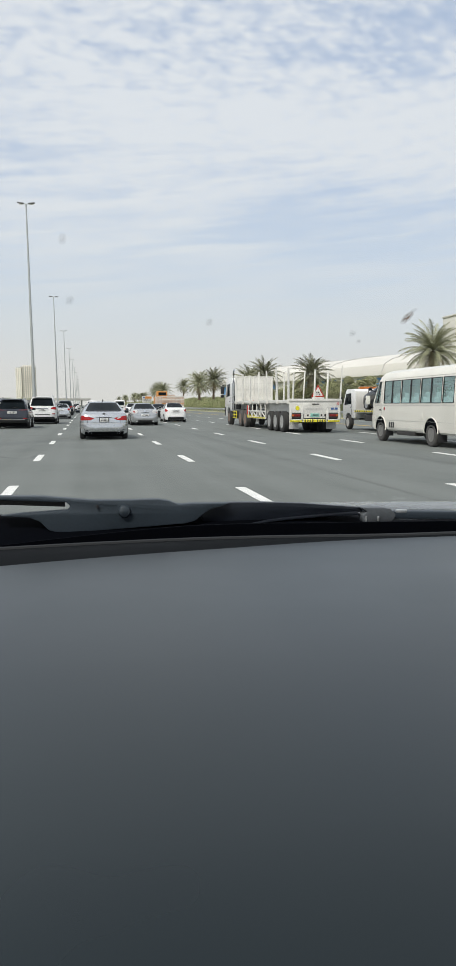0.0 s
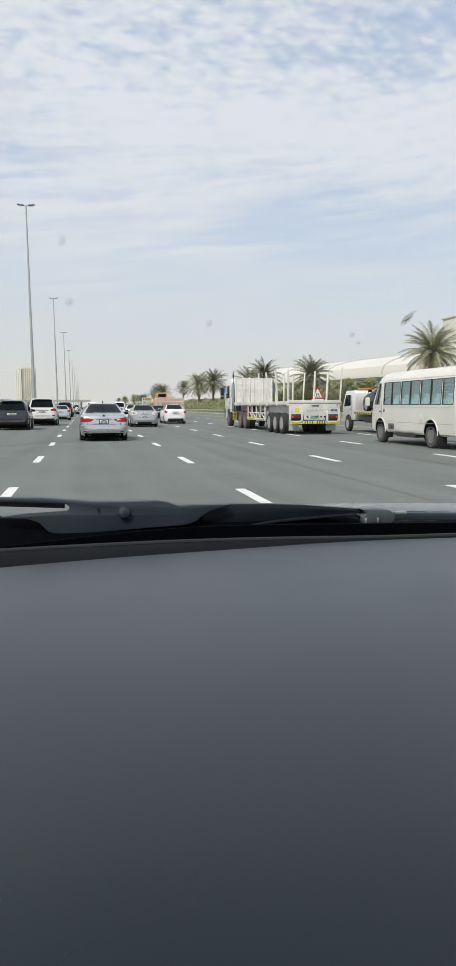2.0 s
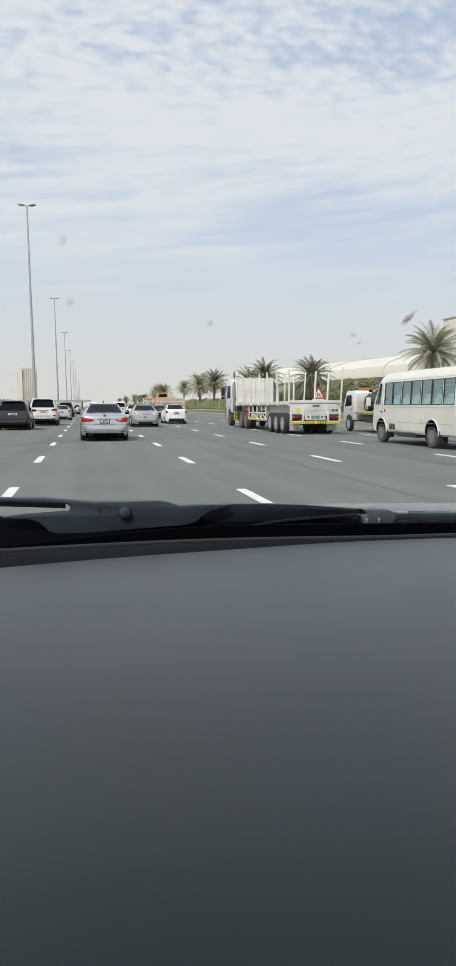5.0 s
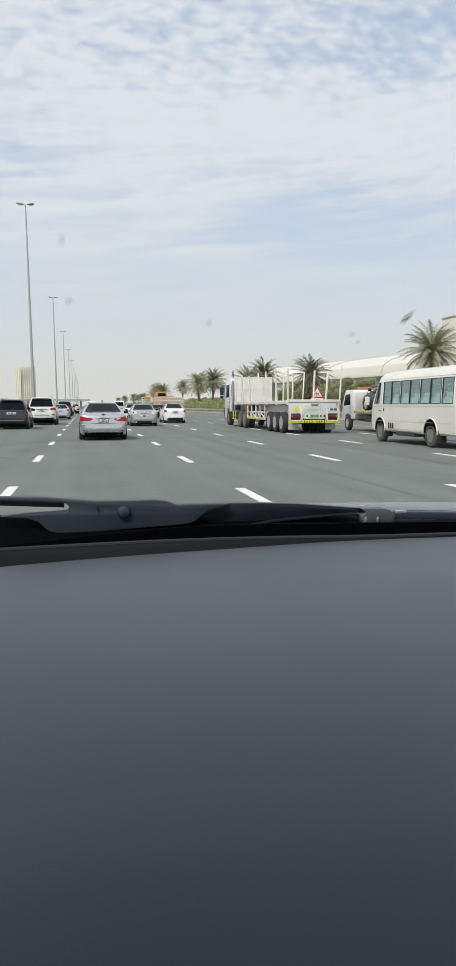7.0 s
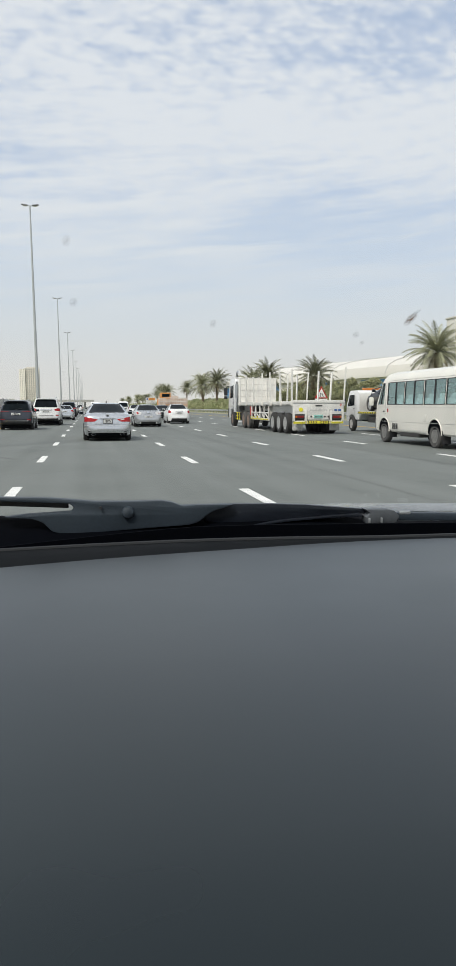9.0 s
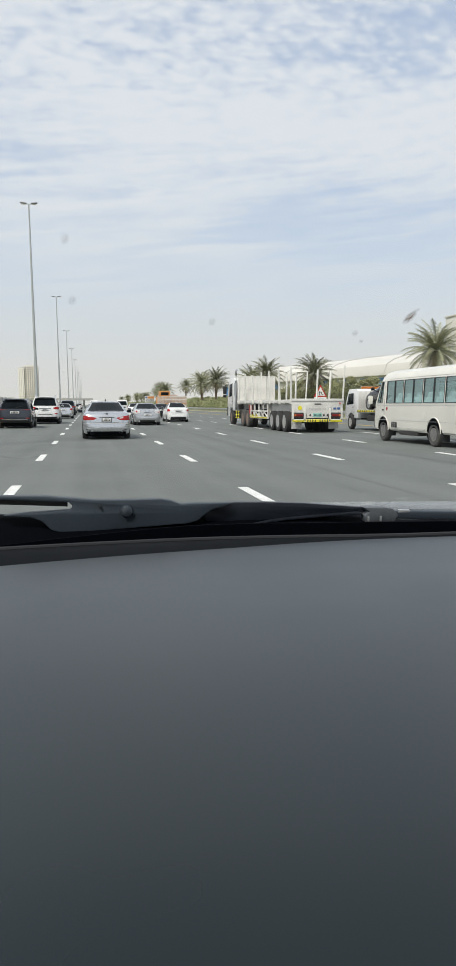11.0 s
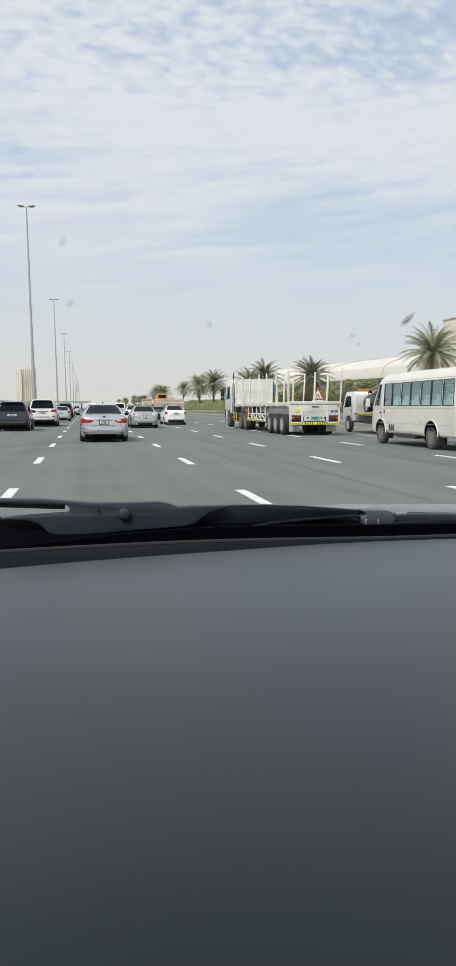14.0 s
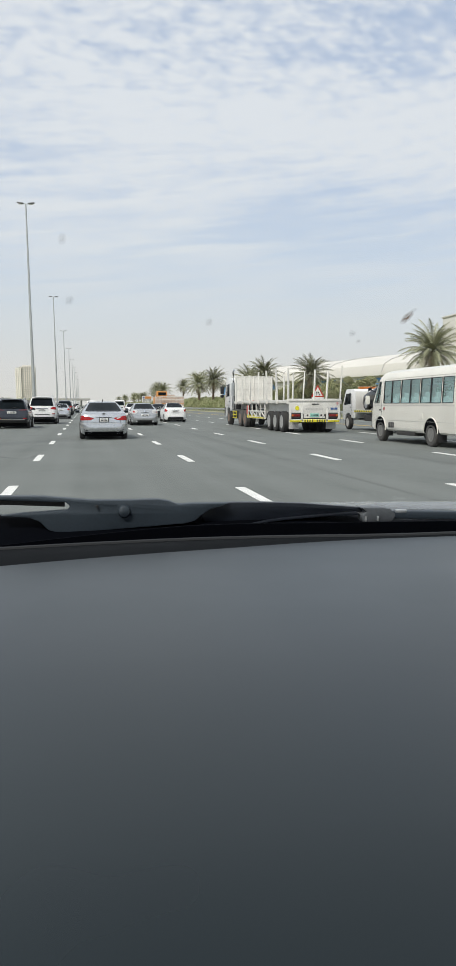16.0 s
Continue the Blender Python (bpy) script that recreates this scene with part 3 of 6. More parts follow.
def guard_rail():
    rail = thing("guard_rail", pose(RAIL_X, 0, 0), "galvanised steel guard rail on short posts beside the verge", "guard rail", kind="structure")
    wave = [(0, 0.44), (0.06, 0.5), (0.06, 0.55), (0.01, 0.59), (0.06, 0.63), (0.06, 0.68), (0, 0.74), (-0.012, 0.74), (0.045, 0.67), (0.045, 0.64), (-0.006, 0.59), (0.045, 0.54), (0.045, 0.51), (-0.012, 0.44)]
    prof = [(-x, z) for x, z in wave]
    o = obj("beam", slab(prof, 1, 0, 4.0), M["galvanised"], 30)
    bmh = o.data
    bpy.data.objects.remove(o)
    o = obj("post", box((0.1, 0, 0.35), (0.11, 0.1, 0.78), 0.01), M["galvanised"], 30)
    pm = o.data
    bpy.data.objects.remove(o)
    for k in range(-1, 90):
        share("beam", bmh, rail, pose(0, 4 * k, 0))
        share("post", pm, rail, pose(0, 4 * k + 0.1, 0))
        if k < 60:
            share("post", pm, rail, pose(0, 4 * k + 2.1, 0))


guard_rail()


def street_lamp(y, first=None):
    if first:
        return copy_thing(first, pose(-7.75, y, 0, 0, -0.9, 0))
    lamp = thing("street_lamp", pose(-7.75, y, 0, 0, -0.9, 0), "tall tapered grey steel street lamp with two lamp heads", "street lamp", "street lamps along the median")
    bm = rod((0, 0, 0), (0, 0, 14), 0.27, 0.19, 16)
    rod((0, 0, 14), (0, 0, 31.5), 0.19, 0.10, 14, bm)
    box((0, 0, 0.05), (0.8, 0.8, 0.1), 0.02, bm)
    part("pole", bm, M["post_steel"], lamp)
    part("crossarm", rod((-0.85, 0, 31.5), (0.85, 0, 31.5), 0.06, n=8), M["post_steel"], lamp)
    for s in (-1, 1):
        hm = box((s * 0.80, 0, 31.62), (1.0, 0.44, 0.17), 0.06, turn=Matrix.Rotation(radians(-7 * s), 4, "Y"))
        head = part("lamp_head", hm, M["lamp_head"], lamp)
        part("lens", box((s * 0.78, 0, 31.45), (0.6, 0.34, 0.04), 0.015), M["clear_lens"], head)
    return lamp


lamp = street_lamp(119)
for k in range(1, 10):
    street_lamp(119 + 98 * k, lamp)
street_lamp(21, lamp)


def palm(seed, h, n_fronds=46):
    """A date palm: ringed tapered trunk, a skirt of old fronds, arching pinnate fronds."""
    rnd = random.Random(seed)
    tree = thing("palm_tree", pose(0, 0, 0), "date palm with a rough trunk and arching grey-green fronds", "palm tree", "palms along the verge")
    lean = rnd.uniform(-0.03, 0.03)
    bm = bmesh.new()
    rings = []
    n = int(h / 0.14)
    for i in range(n + 1):
        z = h * i / n
        r = (0.30 - 0.10 * smooth_step(0, h * 0.5, z)) * (1.0 + 0.10 * (i % 2)) + 0.10 * smooth_step(h * 0.88, h, z)
        rings.append([(r * math.cos(a) + lean * z, r * math.sin(a), z) for a in [2 * math.pi * (k + 0.5 * (i % 2)) / 10 for k in range(10)]])
    part("trunk", loft(rings), M["bark"], tree, smooth=20)

    def fronds(count, up0, up1, long, droop, wide, gap):
        verts, faces = [], []
        for k in range(count):
            az = 2.4 * k + rnd.uniform(-0.25, 0.25)
            el = up0 + (up1 - up0) * (k / max(1, count - 1)) + rnd.uniform(-0.12, 0.12)
            length = long * rnd.uniform(0.85, 1.12)
            p = Vector((lean * h, 0, h + 0.05))
            side = Vector((-math.sin(az), math.cos(az), 0))
            steps = int(length / gap)
            prev = None
            for i in range(steps + 1):
                u = i / steps
                e = el - droop * u ** 1.5
                d = Vector((math.cos(az) * math.cos(e), math.sin(az) * math.cos(e), math.sin(e)))
                nrm = side.cross(d)
                w = 0.03 * (1 - u) + 0.006
                a, b = len(verts), len(verts) + 1
                verts += [p + side * w, p - side * w]
                if prev is not None:
                    faces.append((prev, prev + 1, b, a))
                prev = a
                if u > 0.12:
                    ll = wide * (math.sin(math.pi * min(1, 0.15 + 0.85 * u)) ** 0.6) * rnd.uniform(0.8, 1.15) + 0.06
                    for s in (-1, 1):
                        tip = p + side * (s * ll * 0.72) + d * (ll * 0.62) + nrm * (0.22 * ll) - Vector((0, 0, 0.25 * ll * rnd.uniform(0.3, 1.2)))
                        q = len(verts)
                        verts += [p - d * 0.02, p + d * 0.035, tip]
                        faces.append((q, q + 1, q + 2))
                p = p + d * (length / steps)
        me = bpy.data.meshes.new("crown")
        me.from_pydata([tuple(v) for v in verts], [], faces)
        return me

    for name, me, mt in (("crown", fronds(n_fronds + 22, 1.46, -0.40, 3.2, 1.0, 0.60, 0.07), "frond"), ("dry_skirt", fronds(26, -0.35, -1.15, 2.4, 0.7, 0.5, 0.10), "dry_frond")):
        me.materials.append(M[mt])
        o = new(name, me)
        o.parent = tree
    return tree


def plant_palms():
    kinds = [palm(3, 5.0), palm(8, 4.3, 44), palm(15, 6.2, 38)]
    spots = [(31.5, 64, 0, 1.0), (31.0, 100, 1, 1.05), (31, 128, 0, 1.12), (31, 141, 1, 1.1), (31, 181, 0, 1.25), (31, 204, 1, 1.35),
             (31, 239, 2, 1.0), (31, 303, 1, 1.35), (31, 322, 0, 1.3), (32, 345, 1, 1.3), (30, 398, 0, 0.95), (33, 425, 1, 1.0), (33, 470, 0, 1.0), (31, 483, 1, 1.1), (35, 540, 2, 1.0),
             (33, 637, 0, 1.2), (36, 690, 1, 1.2), (34, 780, 0, 1.2)]
    used = set()
    for i, (x, y, k, s) in enumerate(spots):
        m = pose(x, y, berm(x, y) - 0.15, 0, 0, 57 * i) @ Matrix.Diagonal((s, s, s, 1))
        if k in used:
            copy_thing(kinds[k], m)
        else:
            used.add(k)
            kinds[k].matrix_basis = m


plant_palms()


def shrub(seed, wide, high, mat, label):
    """A loose desert shrub: bent stems and many small leaf clumps, open at the edge."""
    rnd = random.Random(seed)
    s = thing("shrub", pose(0, 0, 0), label, "shrub", "shrubs on the planted bank")
    verts, faces = [], []
    stems = bmesh.new()
    heads = []
    for k in range(14):
        az, out = rnd.uniform(0, 6.28), wide * rnd.uniform(0.1, 0.8)
        tip = Vector((math.cos(az) * out, math.sin(az) * out, high * rnd.uniform(0.5, 0.98) * (1.08 - 0.45 * (out / wide) ** 2)))
        heads.append(tip)
        rod((0.1 * math.cos(az), 0.1 * math.sin(az), -0.1), tip, 0.03, 0.008, 5, stems, caps=False)
    for head in heads:
        rad = wide * rnd.uniform(0.22, 0.42)
        for _ in range(430):
            d = Vector((rnd.gauss(0, 1), rnd.gauss(0, 1), rnd.gauss(0, 0.8))).normalized() * rad * rnd.uniform(0.35, 1.0) ** 0.5
            p = head + d - Vector((0, 0, 0.25 * rad))
            p.z = max(0.02, p.z)
            a = Vector((rnd.gauss(0, 1), rnd.gauss(0, 1), rnd.gauss(0, 1))).normalized() * rnd.uniform(0.05, 0.11)
            b = a.cross(Vector((rnd.gauss(0, 1), rnd.gauss(0, 1), rnd.gauss(0, 1)))).normalized() * rnd.uniform(0.015, 0.035)
            q = len(verts)
            verts += [p - a, p + b, p + a, p - b]
            faces.append((q, q + 1, q + 2, q + 3))
    part("stems", stems, M["bark"], s)
    me = bpy.data.meshes.new("leaves")
    me.from_pydata([tuple(v) for v in verts], [], faces)
    me.materials.append(M[mat])
    o = new("leaves", me)
    o.parent = s
    return s


def plant_shrubs():
    kinds = [shrub(1, 1.9, 1.7, "leaf", "green leafy desert shrub on the bank"), shrub(2, 1.6, 1.4, "leaf", "green leafy desert shrub on the bank"),
             shrub(4, 2.0, 1.9, "olive_leaf", "dusty olive shrub on the bank"), shrub(5, 1.5, 2.5, "olive_leaf", "tall dusty olive bush on the bank")]
    rnd = random.Random(12)
    used = set()
    y = 34.0
    while y < 150:
        for row, x0 in enumerate((29.3, 31.8, 34.6, 37.5)):
            k = rnd.choice((0, 0, 1, 1, 2, 2, 3) if row > 0 else (0, 1, 1, 0, 2))
            x, yy = x0 + rnd.uniform(-0.9, 0.9), y + rnd.uniform(-1.5, 1.5)
            s = rnd.uniform(0.75, 1.3) * (0.8 if row == 0 else 1.15)
            m = pose(x, yy, berm(x, yy) - 0.1, 0, 0, rnd.uniform(0, 360)) @ Matrix.Diagonal((s, s, s * rnd.uniform(0.72, 1.05), 1))
            if k in used:
                copy_thing(kinds[k], m)
            else:
                used.add(k)
                kinds[k].matrix_basis = m
        y += 2.6
    # trees behind the median fence
    for i in range(5):
        yy = 70 + 13 * i + rnd.uniform(-4, 4)
        s = rnd.uniform(1.1, 1.7)
        copy_thing(kinds[3 if i % 3 else 2], pose(-24 - rnd.uniform(0, 9), yy, -0.2, 0, 0, rnd.uniform(0, 360)) @ Matrix.Diagonal((s, s, s, 1)))


plant_shrubs()


def far_shrubbery():
    """The scrub further along the bank and behind the median, too dense to count."""
    rnd = random.Random(31)
    for mat, seed in (("leaf", 0), ("olive_leaf", 1)):
        verts, faces = [], []
        spots = []
        y = 148.0
        while y < 900:
            for x0 in (29.5, 32.5, 36, 41):
                spots.append((x0 + rnd.uniform(-1.2, 1.2), y + rnd.uniform(-3, 3), rnd.uniform(1.2, 2.1), rnd.uniform(1.2, 2.3)))
            y += 5.5 if y < 350 else 11
        for i in range(40):
            spots.append((-20 - rnd.uniform(0, 14), 90 + 17 * i, rnd.uniform(1.8, 3.2), rnd.uniform(2.6, 4.6)))
        for x, y, w, h in spots:
            z = berm(x, y) if x > 0 else -0.05
            for _ in range(420):
                u, a, v = math.sqrt(rnd.random()), rnd.uniform(0, 6.283), rnd.random() ** 0.7
                bend = 1 + 0.3 * math.sin(3 * a + x)
                p = Vector((x + w * u * bend * math.cos(a), y + w * u * bend * math.sin(a), z + h * v * (1.05 - 0.6 * u * u)))
                e = Vector((rnd.gauss(0, 1), rnd.gauss(0, 1), rnd.gauss(0, 1))).normalized() * rnd.uniform(0.13, 0.27)
                f = e.cross(Vector((rnd.gauss(0, 1), rnd.gauss(0, 1), rnd.gauss(0, 1)))).normalized() * rnd.uniform(0.06, 0.12)
                q = len(verts)
                verts += [p - e, p + f, p + e, p - f]
                faces.append((q, q + 1, q + 2, q + 3))
        me = bpy.data.meshes.new("shrubbery")
        me.from_pydata([tuple(v) for v in verts], [], faces)
        me.materials.append(M[mat])
        tagged(new("shrubbery", me), "dense dusty green scrub further along the road", "shrubbery", kind="stuff")


far_shrubbery()


def exhibition_hall():
    """A long pale hall with a vaulted roof and a chequered blue and white wall."""
    # local y runs along the hall away from the camera, x across it, the wall facing the road at x = 0
    hall = thing("exhibition_hall", pose(78, 112, 0, 0, 0, 12), "long cream hall with a vaulted roof behind the bank", "hall")
    long, wide, eave, rise = 150.0, 70.0, 8.6, 6.2
    part("wall", box((wide / 2, long / 2, eave / 2), (wide, long, eave), 0.0), M["hall_wall"], hall)
    rings = []
    for i in range(25):
        u = i / 24
        y = -0.8 + (long + 1.6) * u
        end = min(1.0, (1 - u) * 5.0 + 0.02)
        k = math.sqrt(max(0.0, 1 - (1 - end) ** 2))
        ring = []
        for j in range(17):
            a = math.pi * j / 16
            ring.append((wide / 2 - (wide / 2 + 1.2) * math.cos(a), y, eave + 0.2 + rise * (0.12 + 0.88 * k) * math.sin(a) ** 0.75))
        ring.append((wide + 1.2, y, eave - 0.5))
        ring.append((-1.2, y, eave - 0.5))
        rings.append(ring)
    roof = part("roof", loft(rings), M["hall_roof"], hall, smooth=30)
    for i in range(1, 6):
        y = long * i / 6
        bm = pipe([(wide / 2 - (wide / 2 + 1.25) * math.cos(math.pi * j / 16), y, eave + 0.25 + rise * math.sin(math.pi * j / 16) ** 0.75) for j in range(9)], 0.12, 6)
        part("roof_seam", bm, M["hub_grey"], roof)
    # cladding panels
    rnd = random.Random(4)
    o = obj("cladding_panel", box((0, 0, 0), (0.12, 2.34, 1.7), 0.02), M["hall_blue"], 30)
    blue = o.data
    bpy.data.objects.remove(o)
    o = obj("cladding_panel", box((0, 0, 0), (0.12, 2.34, 1.7), 0.02), M["tower_light"], 30)
    white = o.data
    bpy.data.objects.remove(o)
    for r in range(4):
        for c in range(60):
            me = blue if rnd.random() < (0.62 if c > 40 else 0.4 if c > 12 else 0.04) else white
            share("cladding_panel", me, hall, pose(-0.07, 2.0 + 2.44 * c, 1.4 + 1.8 * r))


exhibition_hall()


def warehouse():
    """A tall windowless cream building beside the hall, its corner towards the road."""
    w = thing("warehouse", pose(53.5, 60, 0), "tall plain cream building behind the palms", "building")
    part("wall", box((22, 23, 7.2), (44, 46, 14.4), 0.05), M["hall_wall"], w)
    part("cornice", box((22, 23, 14.52), (44.3, 46.3, 0.24), 0.04), M["hall_roof"], w)
    o = obj("wall_panel", box((-0.03, 0, 0), (0.10, 5.6, 3.4), 0.03), M["hall_wall"], 30)
    me = o.data
    bpy.data.objects.remove(o)
    for r in range(4):
        for k in range(8):
            share("wall_panel", me, w, pose(0, 2.95 + 5.73 * k, 1.9 + 3.5 * r))


warehouse()


def tower():
    b = thing("apartment_tower", pose(-100, 1390, -4, 0, -0.6, 0), "tall beige apartment tower hazy in the distance", "tower")
    floors = 22
    part("wall", box((0, 0, 37), (26, 20, 74), 0.0), M["tower_wall"], b)
    part("wing", box((-16, -2, 36), (10, 22, 72), 0.0), M["tower_light"], b)
    part("roof", box((0, 0, 75), (18, 14, 2.6), 0.2), M["tower_wall"], b)
    o = obj("window", box((0, 0, 0), (2.0, 0.5, 1.7), 0), M["tower_window"], 0)
    wm = o.data
    bpy.data.objects.remove(o)
    for f in range(floors):
        for c in range(7):
            share("window", wm, b, pose(-11 + 3.6 * c, -10.0, 4.5 + 3.2 * f))
        for c in range(3):
            share("window", wm, b, pose(-19 + 3.0 * c, -13.0, 4.5 + 3.2 * f) @ Matrix.Diagonal((0.4, 1, 1.1, 1)))
    for c in range(8):
        part("pilaster", box((-12.8 + 3.6 * c, -10.25, 37), (0.7, 0.8, 74), 0.0), M["tower_light"], b)


tower()


def overpass():
    o = thing("overpass", pose(-30, 760, 0), "distant pale concrete overpass crossing beyond the median", "overpass")
    part("deck", box((0, 0, 6.6), (70, 9, 1.3), 0.1), M["pale_concrete"], o)
    part("parapet", box((0, -4.4, 7.7), (70, 0.3, 0.9), 0.05), M["pale_concrete"], o)
    for x in (-28, -10, 8, 26):
        part("pier", rod((x, 0, 0), (x, 0, 6.2), 0.9, n=14), M["concrete"], o)


overpass()

# ---- vehicles ----
# every vehicle stands with the middle of its tail at its own origin and points along +y


def spread(keys, n):
    """Values between keyed rows (y, ...), at n steps, closer together near both ends, softly rounded."""
    keys = np.array(keys, float)
    u = np.linspace(0, 1, n)
    y = keys[0, 0] + (keys[-1, 0] - keys[0, 0]) * (0.5 - 0.5 * np.cos(math.pi * u)) * 0.6 + (keys[-1, 0] - keys[0, 0]) * u * 0.4
    out = np.stack([np.interp(y, keys[:, 0], keys[:, k]) for k in range(keys.shape[1])], 1)
    soft = out.copy()
    soft[1:-1, 1:] = 0.25 * out[:-2, 1:] + 0.5 * out[1:-1, 1:] + 0.25 * out[2:, 1:]
    return soft


def car_ring(y, w, zb, zbelt, ztop, wr):
    up = ztop - zbelt
    half = [(0, zb), (w * 0.84, zb), (w * 0.96, zb + 0.06), (w, zb + 0.36 * (zbelt - zb)), (w * 0.995, zb + 0.66 * (zbelt - zb)), (w * 0.972, zbelt - 0.05 * min(1, (zbelt - zb) * 2)),
            (w * 0.945, zbelt), (w * 0.945 + (wr - w * 0.945) * 0.5 + 0.01, zbelt + 0.52 * up), (wr, ztop - min(0.07, up * 0.3)), (wr * 0.86, ztop - min(0.02, up * 0.1)), (wr * 0.45, ztop)]
    right = [(x, y, z) for x, z in half]
    return right + [(0, y, ztop + 0.004)] + [(-x, y, z) for x, z in half[:0:-1]]


def behind(limit):
    return lambda c, n: c.y < limit and n.y < -0.05


def beside(s):
    return lambda c, n: c.x * s > 0 and n.x * s > 0.2


def car(name, at, keys, paint, label, lamps, rear_glass, side_glass, wheels, plate, category="car", radius=0.32, extras=None, screen=None, rim="alloy", bulge=0.0):
    """A car from keyed sections (y, half width, bottom, belt, top, half roof). lamps: (outline, material) seen from behind, mirrored."""
    c = thing(name, at, label, category, "traffic on the motorway")
    rows = spread(keys, 44)
    rings = [car_ring(*r) for r in rows]
    wide = max(k[1] for k in keys)
    if bulge:
        # close the tail with smaller rings, then round it in plan and push out the bumper
        zc = 0.5 * (rows[0][2] + rows[0][4])
        rings = [[(x * k, y, zc + (z - zc) * k) for x, y, z in rings[0]] for k in (0.12, 0.4, 0.7)] + rings
        mid = 0.31 * max(k[4] for k in keys)

        def out(x, y, z):
            f = max(0.0, 1 - y / 0.45)
            return (x, y - f * (bulge * (1 - (x / wide) ** 2) + 0.7 * bulge * math.exp(-((z - mid) / 0.105) ** 2)), z)
        rings = [[out(*q) for q in r] for r in rings]
    body = part("body", loft(rings), M[paint], c, smooth=32)
    me = body.data
    # black skin patches for the shade of uncut wheel wells, and wheels
    for y in wheels:
        for s in (-1, 1):
            bm = skin_patch(me, ngon(y, radius * 1.0, radius * 1.13), 0, beside(s), 0.004)
            part("wheel_arch", bm, M["deep_black"], c)
            wheel(c, s * (wide - 0.005), y, radius, 0.215, rim, s, hub=0.66, deep=0.035, spokes=7)
    # underbody, deepened and near black to stand in for shade beneath the car
    part("underbody", box((0, keys[-1][0] * 0.5, 0.20), (wide * 1.7, keys[-1][0] * 0.90, 0.18), 0.05), M["deep_black"], c)
    part("rear_window", skin_patch(me, rear_glass[0], 1, behind(rear_glass[1]), 0.005), M["car_glass"], c)
    for outline in side_glass:
        for s in (-1, 1):
            part("side_window", skin_patch(me, outline, 0, beside(s), 0.005), M["car_glass"], c)
    if screen:
        part("windscreen", skin_patch(me, screen[0], 1, lambda k, n: k.y > screen[1] and n.y > 0.05, 0.005), M["car_glass"], c)
    for outline, mt, limit in lamps:
        for s in (-1, 1):
            bm = skin_patch(me, [(s * x, z) for x, z in outline], 1, behind(limit), 0.008)
            part({"red_lens": "tail_light", "dull_red_lens": "tail_light", "clear_lens": "reversing_light"}.get(mt, "trim"), bm, M[mt], c)
    px, pz, pw, ph, py = plate
    py -= bulge * 1.15
    p = part("number_plate", box((px, py, pz), (pw, 0.02, ph), 0.004), M["plate_white"], c)
    bm = bmesh.new()
    for k in range(5):
        box((px - pw * 0.32 + pw * 0.16 * k, py - 0.012, pz - ph * 0.14), (pw * 0.09, 0.006, ph * 0.42), 0, bm)
    box((px, py - 0.012, pz + ph * 0.27), (pw * 0.5, 0.006, ph * 0.16), 0, bm)
    part("plate_marks", bm, M["ink"], p, smooth=0)
    # door mirrors
    my = screen[2] if screen else keys[-1][0] * 0.62
    zb = max(k[3] for k in keys)
    for s in (-1, 1):
        bm = box((s * (wide + 0.09), my, zb + 0.06), (0.2, 0.1, 0.13), 0.045)
        rod((s * (wide - 0.06), my + 0.02, zb), (s * (wide + 0.06), my + 0.01, zb + 0.03), 0.03, n=8, bm=bm)
        mir = part("door_mirror", bm, M[paint], c)
        part("mirror_glass", box((s * (wide + 0.095), my - 0.052, zb + 0.062), (0.165, 0.008, 0.10), 0.02), M["car_glass"], mir)
    if extras:
        extras(c, me, wide)
    return c


SEDAN = [(0.00, 0.64, 0.30, 0.68, 0.72, 0.52), (0.05, 0.79, 0.215, 0.86, 0.93, 0.62), (0.12, 0.855, 0.19, 0.97, 1.035, 0.70), (0.30, 0.89, 0.185, 0.99, 1.06, 0.74),
         (0.60, 0.905, 0.19, 0.98, 1.075, 0.76), (0.95, 0.915, 0.18, 0.97, 1.235, 0.66), (1.45, 0.918, 0.17, 0.97, 1.44, 0.58), (2.0, 0.918, 0.17, 0.96, 1.47, 0.58),
         (2.7, 0.918, 0.17, 0.95, 1.44, 0.57), (3.2, 0.915, 0.17, 0.94, 1.22, 0.62), (3.65, 0.91, 0.18, 0.92, 0.99, 0.74), (4.3, 0.88, 0.20, 0.80, 0.87, 0.70), (4.68, 0.80, 0.24, 0.66, 0.74, 0.62), (4.82, 0.62, 0.35, 0.55, 0.60, 0.5)]


def scaled_keys(keys, long, wide, high, tail=0.0):
    l0, w0, h0 = keys[-1][0], max(k[1] for k in keys), max(k[4] for k in keys)
    return [(k[0] * long / l0, k[1] * wide / 2 / w0, k[2] * min(1, high / h0), k[3] * high / h0 + tail * max(0, 1 - k[0] / 1.2), k[4] * high / h0 + tail * max(0, 1 - k[0] / 1.2), k[5] * wide / 2 / w0) for k in keys]


def dark_valance(z0, z1, w, limit=0.6):
    def build(c, me, wide):
        part("lower_bumper", skin_patch(me, [(-w, z0), (w, z0), (w * 0.94, z1), (-w * 0.94, z1)], 1, lambda k, n: k.y < limit, 0.006), M["black_plastic"], c)
    return build


